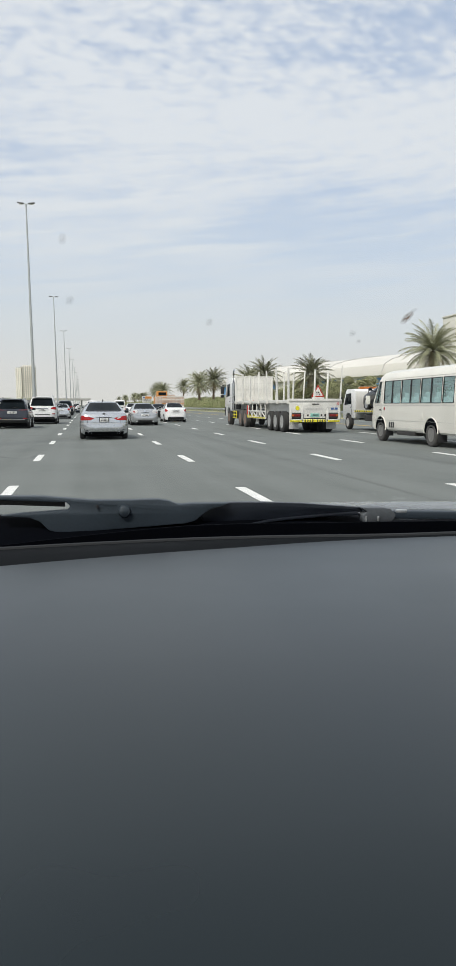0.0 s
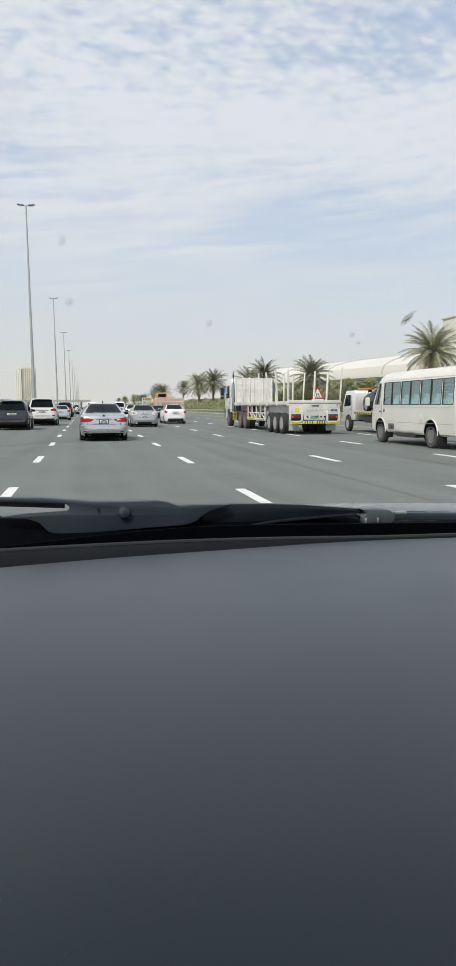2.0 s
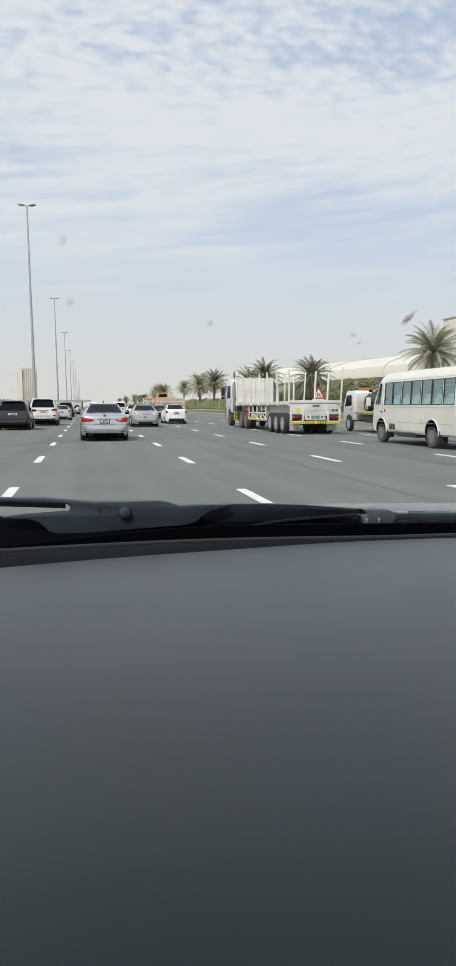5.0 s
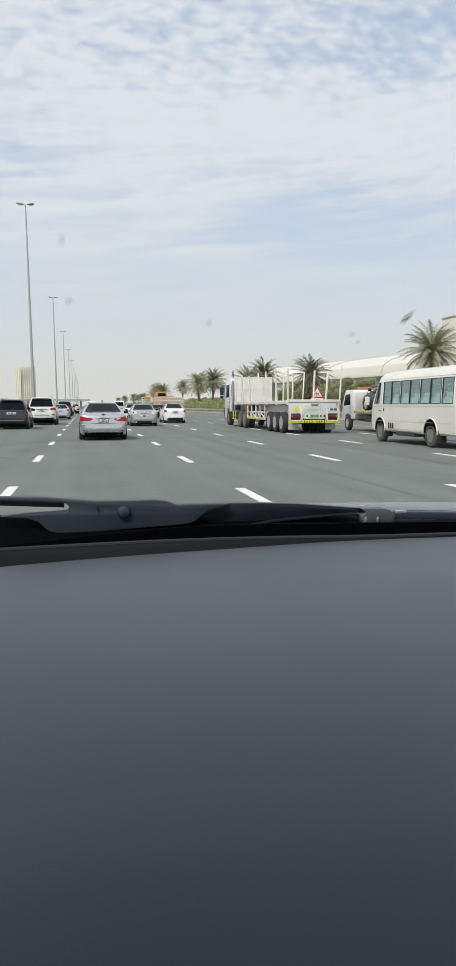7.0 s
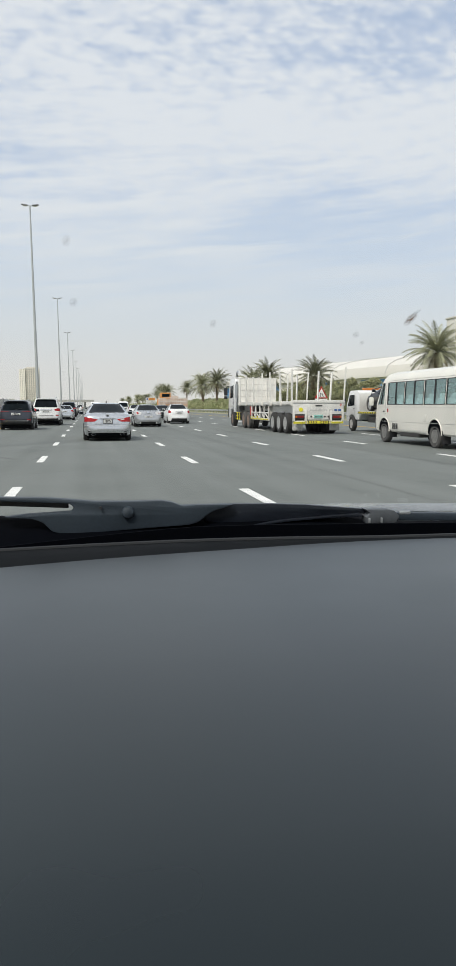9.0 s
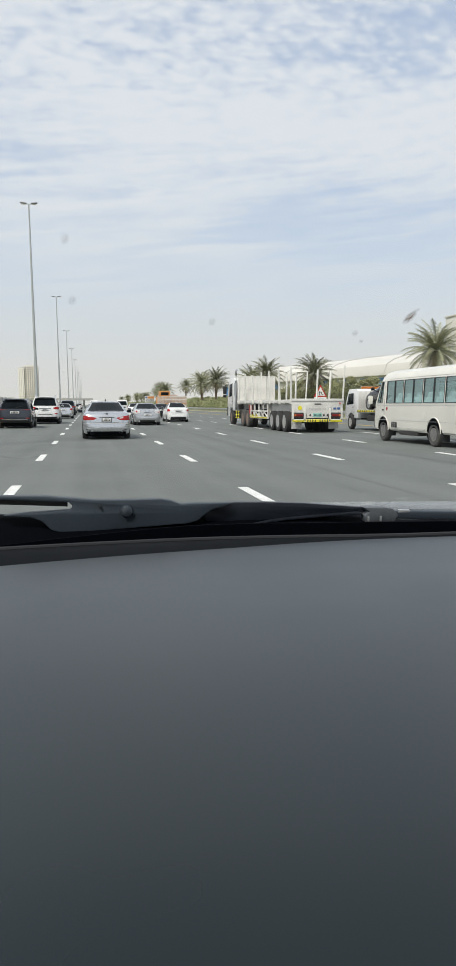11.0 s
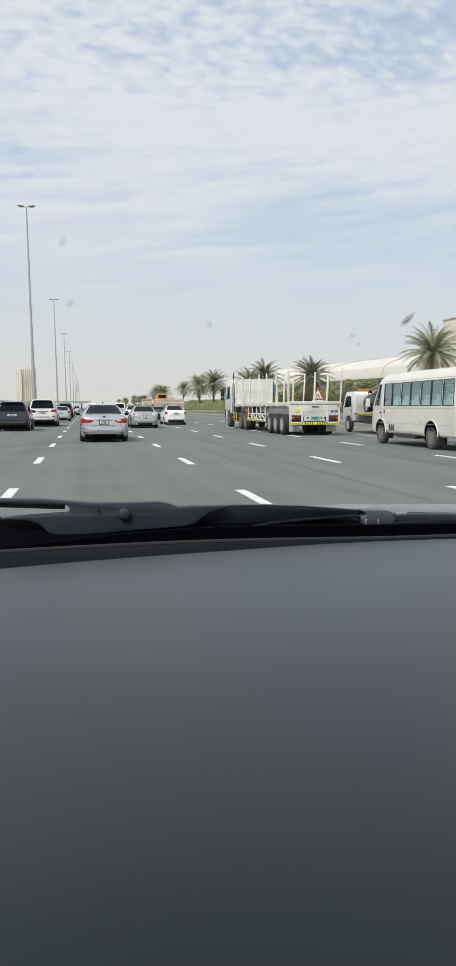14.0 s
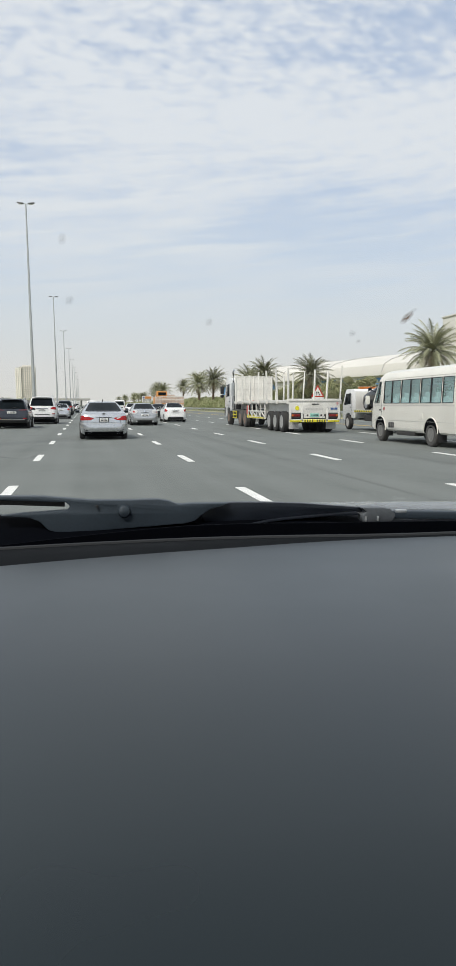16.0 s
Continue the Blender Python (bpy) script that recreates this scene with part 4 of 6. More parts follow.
def lead_extras(c, me, wide):
    part("lower_bumper", skin_patch(me, [(-0.70, 0.12), (0.70, 0.12), (0.74, 0.31), (-0.74, 0.31)], 1, lambda k, n: k.y < 0.6, 0.008), M["deep_black"], c)
    part("bumper_strip", skin_patch(me, [(-0.56, 0.315), (0.56, 0.315), (0.58, 0.355), (-0.58, 0.355)], 1, behind(0.6), 0.012), M["chrome"], c, "bright strip across the bumper")
    for s in (-1, 1):
        bm = rod((s * 0.54, -0.05, 0.265), (s * 0.54, 0.16, 0.265), 0.054, n=20)
        bmesh.ops.scale(bm, vec=(1.35, 1, 0.85), space=Matrix.Translation((-s * 0.54, 0, -0.265)), verts=bm.verts)
        tip = part("exhaust_tip", bm, M["galvanised"], c)
        # black plug just proud of the solid tip, for its shaded inside
        bm = rod((s * 0.54, -0.056, 0.265), (s * 0.54, 0.0, 0.265), 0.050, n=20)
        bmesh.ops.scale(bm, vec=(1.35, 1, 0.85), space=Matrix.Translation((-s * 0.54, 0, -0.265)), verts=bm.verts)
        part("exhaust_opening", bm, M["deep_black"], tip)
        part("reflector", skin_patch(me, [(s * 0.60, 0.335), (s * 0.76, 0.375), (s * 0.77, 0.40), (s * 0.62, 0.368)], 1, behind(0.6), 0.014), M["black_plastic"], c)
    for s in (-1, 1):
        part("boot_seam", skin_patch(me, [(s * 0.615, 0.62), (s * 0.628, 0.62), (s * 0.628, 0.80), (s * 0.615, 0.80)], 1, behind(0.5), 0.004), M["black_plastic"], c)
    bm = box((0, -0.04, 0.865), (0.62, 0.03, 0.022), 0.006)
    part("boot_trim", bm, M["chrome"], c)
    ring = spun([(0.04, 0.0), (0.04, 0.012), (0.03, 0.012), (0.03, 0.0)], n=16)
    bmesh.ops.transform(ring, matrix=Matrix.Rotation(radians(90), 4, "Z") @ Matrix.Diagonal((1, 1.5, 0.8, 1)), verts=ring.verts)
    bmesh.ops.translate(ring, vec=(0, -0.005, 0.985), verts=ring.verts)
    part("badge", ring, M["chrome"], c)
    part("plate_recess", box((0, -0.048, 0.755), (0.37, 0.04, 0.185), 0.02), M["black_plastic"], c)
    bm = slab([(1.86, 1.45), (2.06, 1.45), (1.88, 1.545)], 0, -0.02, 0.02, 0.006)
    part("roof_aerial", bm, M["black_plastic"], c)
    part("high_brake_light", box((0, 1.02, 1.235), (0.3, 0.05, 0.02), 0.006, turn=Matrix.Rotation(radians(30), 4, "X")), M["red_steel"], c)
    # grey strip draws the shadow line of a bumper crease in colour
    part("bumper_crease", skin_patch(me, [(-0.9, 0.60), (0.9, 0.60), (0.9, 0.612), (-0.9, 0.612)], 1, behind(0.9), 0.005), M["hub_grey"], c)
    part("boot_seam", skin_patch(me, [(-0.46, 0.64), (0.46, 0.64), (0.46, 0.65), (-0.46, 0.65)], 1, behind(0.4), 0.004), M["black_plastic"], c)


SEDAN_GLASS = ([(-0.70, 1.09), (0.70, 1.09), (0.51, 1.415), (-0.51, 1.415)], 1.75)
SEDAN_SIDE = [[(1.12, 1.02), (1.95, 1.0), (1.95, 1.38), (1.52, 1.36)], [(2.02, 1.0), (2.95, 0.99), (2.86, 1.28), (2.6, 1.37), (2.02, 1.38)]]
SEDAN_SCREEN = ([(-0.72, 1.0), (0.72, 1.0), (0.55, 1.40), (-0.55, 1.40)], 2.6, 3.15)


def sedan(name, at, paint, label, long=4.82, wide=1.835, high=1.47, tail=0.0, lamps=None, plate=(0, 0.80, 0.5, 0.14, -0.012), extras=None, radius=0.33):
    kx, ky, kz = wide / 1.836, long / 4.82, high / 1.47

    def sc(o, ax):
        return [(p[0] * (kx if ax == 1 else ky), p[1] * kz + (tail * 0.6 if ax == 1 else 0)) for p in o]
    return car(name, at, scaled_keys(SEDAN, long, wide, high, tail), paint, label, lamps, (sc(SEDAN_GLASS[0], 1), 1.75 * ky), [sc(o, 0) for o in SEDAN_SIDE],
               (1.02 * ky, 3.86 * ky), plate, radius=radius, extras=extras, screen=(sc(SEDAN_SCREEN[0], 1), 2.6 * ky, 3.12 * ky), bulge=0.055)


WEDGE = [([(0.36, 0.825), (0.50, 0.745), (0.95, 0.735), (0.95, 0.915), (0.80, 0.915)], "red_lens", 0.75), ([(0.37, 0.828), (0.48, 0.785), (0.64, 0.825), (0.62, 0.862)], "clear_lens", 0.5)]
sedan("saloon_car", pose(0.68, 28.6, 0), "silver_paint", "silver saloon car with red tail lights and twin exhausts", lamps=WEDGE, extras=lead_extras, plate=(0, 0.755, 0.31, 0.135, -0.008))


def grey_extras(c, me, wide):
    dark_valance(0.2, 0.34, 0.5)(c, me, wide)
    part("boot_trim", box((0, -0.04, 0.87), (0.5, 0.03, 0.03), 0.01), M["chrome"], c)
    part("badge", skin_patch(me, ngon(0, 0.95, 0.07, 10), 1, behind(0.5), 0.012), M["chrome"], c)
    for s in (-1, 1):
        part("exhaust_tip", rod((s * 0.52, -0.05, 0.26), (s * 0.52, 0.2, 0.26), 0.05, n=12), M["chrome"], c)


ROUND = [([(0.44, 0.93), (0.50, 0.80), (0.70, 0.75), (0.92, 0.80), (0.92, 1.0), (0.78, 1.02), (0.56, 1.0)], "clear_lens", 0.75), ([(0.62, 0.86), (0.7, 0.80), (0.79, 0.86), (0.78, 0.95), (0.68, 0.96)], "red_lens", 0.6)]
sedan("saloon_car", pose(3.76, 48.2, 0), "grey_silver_paint", "grey-silver saloon car with clear tail lights", long=4.7, wide=1.80, high=1.46, lamps=ROUND, extras=grey_extras, plate=(0, 0.66, 0.50, 0.13, -0.012))

SMALL = [([(0.60, 0.93), (0.67, 0.83), (0.93, 0.81), (0.93, 1.03), (0.78, 1.05)], "red_lens", 0.8)]


def compact_extras(c, me, wide):
    dark_valance(0.2, 0.42, 0.62)(c, me, wide)
    part("boot_trim", box((0, -0.03, 0.93), (0.55, 0.04, 0.028), 0.01), M["chrome"], c)


compact_kw = dict(long=4.45, wide=1.70, high=1.5, tail=0.05, lamps=SMALL, extras=compact_extras, plate=(0, 0.84, 0.5, 0.13, -0.006), radius=0.3)
compact = sedan("saloon_car", pose(6.75, 56.4, 0), "white_paint", "white compact saloon car with a black lower bumper", **compact_kw)
copy_thing(compact, pose(4.45, 70, 0))
black_saloon = sedan("saloon_car", pose(7.55, 77, 0), "black_paint", "black saloon car among the traffic", lamps=WEDGE, extras=dark_valance(0.2, 0.36, 0.6))
silver_saloon = sedan("saloon_car", pose(-2.35, 73.5, 0), "silver_paint", "silver saloon car in the fast lane", long=4.62, wide=1.78, high=1.46, lamps=SMALL, extras=dark_valance(0.2, 0.33, 0.55), plate=(0, 0.84, 0.5, 0.13, -0.006))
copy_thing(compact, pose(-2.9, 137, 0))
copy_thing(silver_saloon, pose(-3.1, 160, 0))
copy_thing(compact, pose(-2.7, 186, 0))
copy_thing(silver_saloon, pose(-3.0, 212, 0))
copy_thing(black_saloon, pose(0.6, 96, 0))
red_saloon = sedan("saloon_car", pose(5.0, 180, 0), "red_brown_paint", "reddish brown saloon car far ahead", lamps=SMALL)

SUV = [(0.00, 0.72, 0.50, 0.72, 0.80, 0.60), (0.06, 0.86, 0.42, 0.98, 1.14, 0.74), (0.14, 0.93, 0.38, 1.12, 1.55, 0.76), (0.26, 0.96, 0.36, 1.17, 1.82, 0.72), (0.45, 0.975, 0.34, 1.18, 1.89, 0.70), (1.2, 0.985, 0.32, 1.18, 1.93, 0.71),
       (2.3, 0.985, 0.32, 1.17, 1.92, 0.71), (2.9, 0.985, 0.32, 1.16, 1.86, 0.70), (3.4, 0.98, 0.33, 1.15, 1.40, 0.76), (3.65, 0.975, 0.34, 1.14, 1.2, 0.82), (4.4, 0.95, 0.38, 1.04, 1.12, 0.80), (4.85, 0.88, 0.44, 0.9, 0.98, 0.74), (4.95, 0.74, 0.5, 0.75, 0.8, 0.6)]


def suv(name, at, paint, label, long=4.95, wide=1.97, high=1.92, lamps=None, extras=None, plate=(0, 0.98, 0.5, 0.12, 0.0), radius=0.39):
    kx, ky, kz = wide / 1.97, long / 4.95, high / 1.93

    def sc(o, ax):
        return [(p[0] * (kx if ax == 1 else ky), p[1] * kz) for p in o]
    glass = (sc([(-0.78, 1.27), (0.78, 1.27), (0.66, 1.79), (-0.66, 1.79)], 1), 0.6)
    side = [sc(o, 0) for o in ([(0.42, 1.24), (1.15, 1.23), (1.15, 1.74), (0.50, 1.74)], [(1.22, 1.23), (2.1, 1.22), (2.1, 1.75), (1.22, 1.75)], [(2.16, 1.22), (3.2, 1.2), (2.86, 1.68), (2.16, 1.74)])]
    return car(name, at, scaled_keys(SUV, long, wide, high), paint, label, lamps, glass, side, (1.0 * ky, 3.9 * ky), plate, radius=radius, extras=extras, screen=(sc([(-0.74, 1.22), (0.74, 1.22), (0.62, 1.78), (-0.62, 1.78)], 1), 2.9 * ky, 3.2 * ky))


def off_road_extras(c, me, wide):
    part("lower_bumper", skin_patch(me, [(-0.84, 0.36), (0.84, 0.36), (0.8, 0.50), (-0.8, 0.50)], 1, behind(0.5), 0.012), M["black_plastic"], c)
    part("bumper_step", skin_patch(me, [(-0.5, 0.66), (0.5, 0.66), (0.5, 0.70), (-0.5, 0.70)], 1, behind(0.5), 0.01), M["black_plastic"], c)
    part("tailgate_trim", box((0, 0.03, 1.09), (0.8, 0.04, 0.06), 0.015), M["chrome"], c)
    for s in (-1, 1):
        part("reflector", skin_patch(me, [(s * 0.66, 0.68), (s * 0.86, 0.68), (s * 0.86, 0.75), (s * 0.66, 0.75)], 1, behind(0.5), 0.012), M["red_lens"], c)
        part("roof_rail", pipe([(s * 0.66, 0.6, 1.9), (s * 0.66, 0.75, 1.97), (s * 0.66, 2.3, 1.97), (s * 0.66, 2.5, 1.9)], 0.022, 8), M["chrome"], c)
        part("mud_flap", box((s * 0.82, 0.55, 0.3), (0.26, 0.02, 0.3), 0.005), M["black_plastic"], c)
    part("roof_spoiler", box((0, 0.22, 1.86), (1.25, 0.24, 0.05), 0.02), M["white_paint"], c)
    part("tow_hitch", rod((0, -0.03, 0.42), (0, 0.2, 0.42), 0.05, n=10), M["dark_steel"], c)


BLOCK = [([(0.58, 1.03), (0.99, 1.0), (0.99, 1.19), (0.80, 1.20), (0.58, 1.14)], "red_lens", 0.5)]
off_roader = suv("off_road_car", pose(-2.95, 52.8, 0), "white_paint", "large white off-road car with red tail lights", lamps=BLOCK, extras=off_road_extras)


def family_extras(c, me, wide):
    part("lower_bumper", skin_patch(me, [(-0.84, 0.3), (0.84, 0.3), (0.8, 0.5), (-0.8, 0.5)], 1, behind(0.5), 0.012), M["black_plastic"], c)
    part("roof_spoiler", box((0, 0.2, 1.62), (1.1, 0.24, 0.04), 0.02), M["graphite_paint"], c)
    part("bumper_trim", skin_patch(me, [(-0.7, 0.50), (0.7, 0.50), (0.7, 0.53), (-0.7, 0.53)], 1, behind(0.5), 0.016), M["chrome"], c, "bright strip along the bumper")
    part("rear_wiper", rod((0.0, 0.02, 1.14), (0.34, 0.09, 1.22), 0.012, n=6), M["black_plastic"], c)
    for s in (-1, 1):
        part("reflector", skin_patch(me, [(s * 0.6, 0.56), (s * 0.82, 0.56), (s * 0.82, 0.60), (s * 0.6, 0.60)], 1, behind(0.5), 0.014), M["red_lens"], c)
        part("roof_rail", pipe([(s * 0.60, 0.5, 1.64), (s * 0.61, 0.65, 1.70), (s * 0.61, 2.1, 1.71), (s * 0.60, 2.3, 1.65)], 0.016, 8), M["galvanised"], c)


BAND = [([(0.02, 1.035), (0.50, 1.03), (0.95, 1.02), (0.95, 1.10), (0.60, 1.065), (0.02, 1.05)], "dull_red_lens", 0.5)]
suv("family_car", pose(-4.05, 43.0, 0), "graphite_paint", "dark graphite compact off-road car in the fast lane", long=4.5, wide=1.84, high=1.68, lamps=BAND, extras=family_extras, plate=(0, 0.9, 0.5, 0.12, 0.0), radius=0.35)
dark_suv = suv("off_road_car", pose(-2.6, 97, 0), "graphite_paint", "dark grey off-road car in the fast lane", lamps=BLOCK)
copy_thing(off_roader, pose(-2.75, 116, 0))
copy_thing(off_roader, pose(-2.9, 245, 0))

VAN = [(0.00, 0.74, 0.34, 0.9, 1.1, 0.70), (0.05, 0.81, 0.28, 1.1, 1.75, 0.72), (0.14, 0.84, 0.25, 1.12, 1.96, 0.70), (0.4, 0.845, 0.23, 1.12, 2.04, 0.70), (2.0, 0.845, 0.22, 1.12, 2.06, 0.70), (3.4, 0.845, 0.22, 1.12, 2.0, 0.70), (4.1, 0.84, 0.23, 1.12, 1.6, 0.72), (4.55, 0.80, 0.26, 1.0, 1.15, 0.72), (4.7, 0.7, 0.36, 0.7, 0.8, 0.6)]
TALL = [([(0.66, 0.86), (0.86, 0.86), (0.86, 1.2), (0.70, 1.2)], "red_lens", 0.5)]
van = car("delivery_van", pose(4.75, 106.6, 0), scaled_keys(VAN, 4.7, 1.69, 2.06), "white_paint", "white delivery van far ahead in the traffic", TALL, ([(-0.66, 1.28), (0.66, 1.28), (0.58, 1.86), (-0.58, 1.86)], 0.5),
          [[(0.4, 1.2), (1.7, 1.2), (1.7, 1.8), (0.4, 1.8)], [(1.8, 1.2), (3.2, 1.2), (3.2, 1.8), (1.8, 1.8)], [(3.3, 1.2), (4.2, 1.2), (3.7, 1.75), (3.3, 1.8)]], (0.9, 3.6), (0, 0.62, 0.5, 0.12, -0.005), category="van", extras=dark_valance(0.22, 0.4, 0.7), screen=([(-0.66, 1.2), (0.66, 1.2), (0.58, 1.8), (-0.58, 1.8)], 3.5, 3.9))
copy_thing(van, pose(1.0, 118, 0))


def bus():
    """A cream minibus: skin with real window openings, panes, seats inside."""
    b = thing("minibus", pose(11.74, 20.1, 0), "cream white minibus with a row of tinted windows", "bus", "traffic on the motorway")
    half = [(0, 0.40), (0.96, 0.40), (1.02, 0.46), (1.04, 0.74), (1.04, 1.385), (1.005, 2.17), (0.955, 2.34), (0.84, 2.47), (0.55, 2.565)]
    top = 2.60
    cells = [(0.28, 0.98), (1.06, 1.76), (1.80, 2.50), (2.58, 3.28), (3.32, 4.02), (4.10, 4.80), (4.84, 5.52)]
    door = (5.86, 6.46)
    ys = sorted({0.0, 0.02, 0.06, 0.14, 5.70, 6.6, 6.75, 6.86, 6.93, *[v for c in cells for v in c], *door})
    rings = []
    for y in ys:
        pin = 1.0
        low = 0.0
        if y < 0.14:
            pin = {0.0: 0.93, 0.02: 0.965, 0.06: 0.988}[y]
        if y > 6.5:
            pin = {6.6: 0.985, 6.75: 0.95, 6.86: 0.90, 6.93: 0.82}[y]
            low = (y - 6.5) * 0.12
        lean = -0.62 * smooth_step(5.5, 6.93, y)
        pts = []
        for x, z in half + [(0, top)]:
            zz = 1.3 + (z - 1.3) * (1 - 0.05 * (1 - pin) * 10) + low * (z < 0.6)
            pts.append((x * pin, y + lean * max(0, zz - 1.2) ** 1.15 - (0.05 * max(0, zz - 1.3) if y < 0.15 else 0) * -1, zz))
        rings.append(pts[:-1] + [pts[-1]] + [(-x, yy, z) for x, yy, z in pts[8:0:-1]])
    idx = {y: i for i, y in enumerate(ys)}
    skip = set()
    for a, c in cells + [door]:
        skip |= {(idx[a], 4), (idx[a], 13)}
    bm = loft(rings, skip)
    body = part("body", bm, M["cream_paint"], b, smooth=28)
    me = body.data
    # panes with black rubber frames
    for n, (a, c) in enumerate(cells + [door]):
        for s, j in ((1, 4), (-1, 13)):
            i0, i1 = idx[a], idx[c]
            q = [Vector(rings[i0][j]), Vector(rings[i0][j + 1]), Vector(rings[i1][j + 1]), Vector(rings[i1][j])]
            pane = bmesh.new()
            vs = [pane.verts.new((v.x - s * 0.015, v.y, v.z)) for v in q]
            pane.faces.new(vs)
            pane.normal_update()
            bmesh.ops.solidify(pane, geom=pane.faces[:], thickness=0.004)
            po = part("window", pane, M["bus_glass"], b)
            po.visible_shadow = False
            fr = bmesh.new()
            for u, v in zip(q, q[1:] + q[:1]):
                bar((u.x, u.y, u.z), (v.x, v.y, v.z), 0.022, 0.02, 0.004, fr)
            part("window_frame", fr, M["black_plastic"] if n < 7 else M["hub_grey"], po)
    # black rubber between the two panes of a pair, and the rain gutter over them
    for a, c in ((1.76, 1.80), (3.28, 3.32), (4.80, 4.84)):
        for j in (4, 13):
            lo_, hi_ = [(Vector(rings[idx[a]][j + q]) + Vector(rings[idx[c]][j + q])) / 2 for q in (0, 1)]
            part("pane_divider", bar(lo_, hi_, 0.05, 0.024, 0.004), M["black_plastic"], b)
    for s, j in ((1, 4), (-1, 13)):
        q = [(Vector(rings[idx[door[0]]][j + k]) * 0.45 + Vector(rings[idx[door[1]]][j + k]) * 0.55) for k in (0, 1)]
        part("door_window_bar", bar(q[0], q[1], 0.026, 0.026, 0.004), M["black_plastic"], b)
        part("door_outline", pipe([(s * 1.044, 5.70, 0.78), (s * 1.044, 5.70, 1.40), (s * 1.012, 5.66, 2.20)], 0.006, 6), M["hub_grey"], b)
    for s in (-1, 1):
        part("rain_gutter", pipe([(s * 0.985, 0.25, 2.245), (s * 0.985, 3.0, 2.25), (s * 0.985, 5.2, 2.245), (s * 0.97, 5.75, 2.20)], 0.012, 6), M["cream_paint"], b)
    # door lines, handle, vents, lower trim on the driver's side and the other
    for s in (-1, 1):
        # grey strips in place of pressed creases, their shade put in as colour
        for z in (0.78, 1.30):
            part("body_crease", box((s * 1.043, 3.3, z), (0.008, 6.2, 0.012), 0.003), M["hub_grey"], b)
        for y in (5.70, 6.62):
            part("door_seam", box((s * 1.042, y, 1.0), (0.006, 0.012, 1.0), 0), M["ink"], b)
        part("door_handle", box((s * 1.05, 5.82, 1.14), (0.02, 0.14, 0.05), 0.008), M["black_plastic"], b)
        part("side_marker", box((s * 1.05, 5.45, 1.18), (0.015, 0.09, 0.12), 0.006), M["red_lens"], b)
        for k in range(3):
            part("vent", box((s * 1.045, 4.62 + 0.17 * k, 0.62), (0.012, 0.1, 0.2), 0.004), M["ink"], b)
        part("fuel_flap", box((s * 1.045, 2.4, 0.95), (0.01, 0.22, 0.22), 0.004), M["cream_paint"], b)
        for y in (1.70, 5.78):
            # black patch on the skin stands in for the shaded wheel well
            arch = skin_patch(me, ngon(y, 0.42, 0.49, 16), 0, beside(s), 0.005)
            part("wheel_arch", arch, M["deep_black"], b)
            part("arch_lip", pipe([(s * 1.045, y + 0.50 * math.cos(t), 0.42 + 0.50 * math.sin(t)) for t in np.linspace(0.0, math.pi, 14)], 0.022, 6), M["cream_paint"], b)
            wheel(b, s * 1.03, y, 0.385, 0.22, "bus_rim", s, hub=0.58, deep=0.075 if y > 3 else 0.14, holes=8, tyre_mat="dusty_rubber")
        part("mud_flap", box((s * 0.9, 1.16, 0.36), (0.3, 0.02, 0.4), 0.005), M["black_plastic"], b)
        part("sill_tank", box((s * 0.82, 3.7, 0.36), (0.34, 1.5, 0.16), 0.04), M["dark_steel"], b)
        # lower crease drawn likewise, as a grey strip for its shade line
        part("lower_crease", box((s * 1.043, 3.7, 0.52), (0.008, 3.0, 0.010), 0.003), M["hub_grey"], b)
        part("mud_flap", box((s * 0.9, 5.25, 0.36), (0.28, 0.02, 0.3), 0.005), M["black_plastic"], b)
        mir = part("door_mirror", box((s * 1.27, 6.50, 1.50), (0.17, 0.10, 0.32), 0.045), M["cream_paint"], b)
        part("mirror_arm", pipe([(s * 1.0, 6.55, 1.22), (s * 1.16, 6.55, 1.30), (s * 1.27, 6.52, 1.44)], 0.018, 8), M["black_plastic"], mir)
        part("mirror_post", pipe([(s * 1.27, 6.52, 1.72), (s * 1.25, 6.45, 1.95), (s * 0.99, 6.12, 2.05)], 0.014, 8), M["black_plastic"], mir)
        bm = skin_patch(me, [(s * 0.80, 0.76), (s * 1.02, 0.76), (s * 1.02, 1.06), (s * 0.80, 1.06)], 1, behind(0.12), 0.01)
        part("tail_light", bm, M["red_lens"], b)
    part("rear_window", skin_patch(me, [(-0.84, 1.42), (0.84, 1.42), (0.78, 2.12), (-0.78, 2.12)], 1, behind(0.5), 0.008), M["car_glass"], b)
    part("windscreen", skin_patch(me, [(-0.92, 1.30), (0.92, 1.30), (0.82, 2.22), (-0.82, 2.22)], 1, lambda c, n: c.y > 5.6 and n.y > 0.3, 0.006), M["car_glass"], b)
    part("rear_bumper", box((0, -0.02, 0.50), (2.02, 0.18, 0.22), 0.06), M["cream_paint"], b)
    part("number_plate", box((0.0, -0.005, 0.84), (0.40, 0.02, 0.2), 0.004), M["plate_white"], b)
    ch = part("chevron_board", box((0.0, -0.01, 1.08), (0.66, 0.02, 0.1), 0.003), M["hazard_yellow"], b)
    for k in range(7):
        part("chevron", box((-0.27 + 0.09 * k, -0.022, 1.08), (0.03, 0.004, 0.085), 0, turn=Matrix.Rotation(radians(28), 4, "Y")), M["ink"], ch)
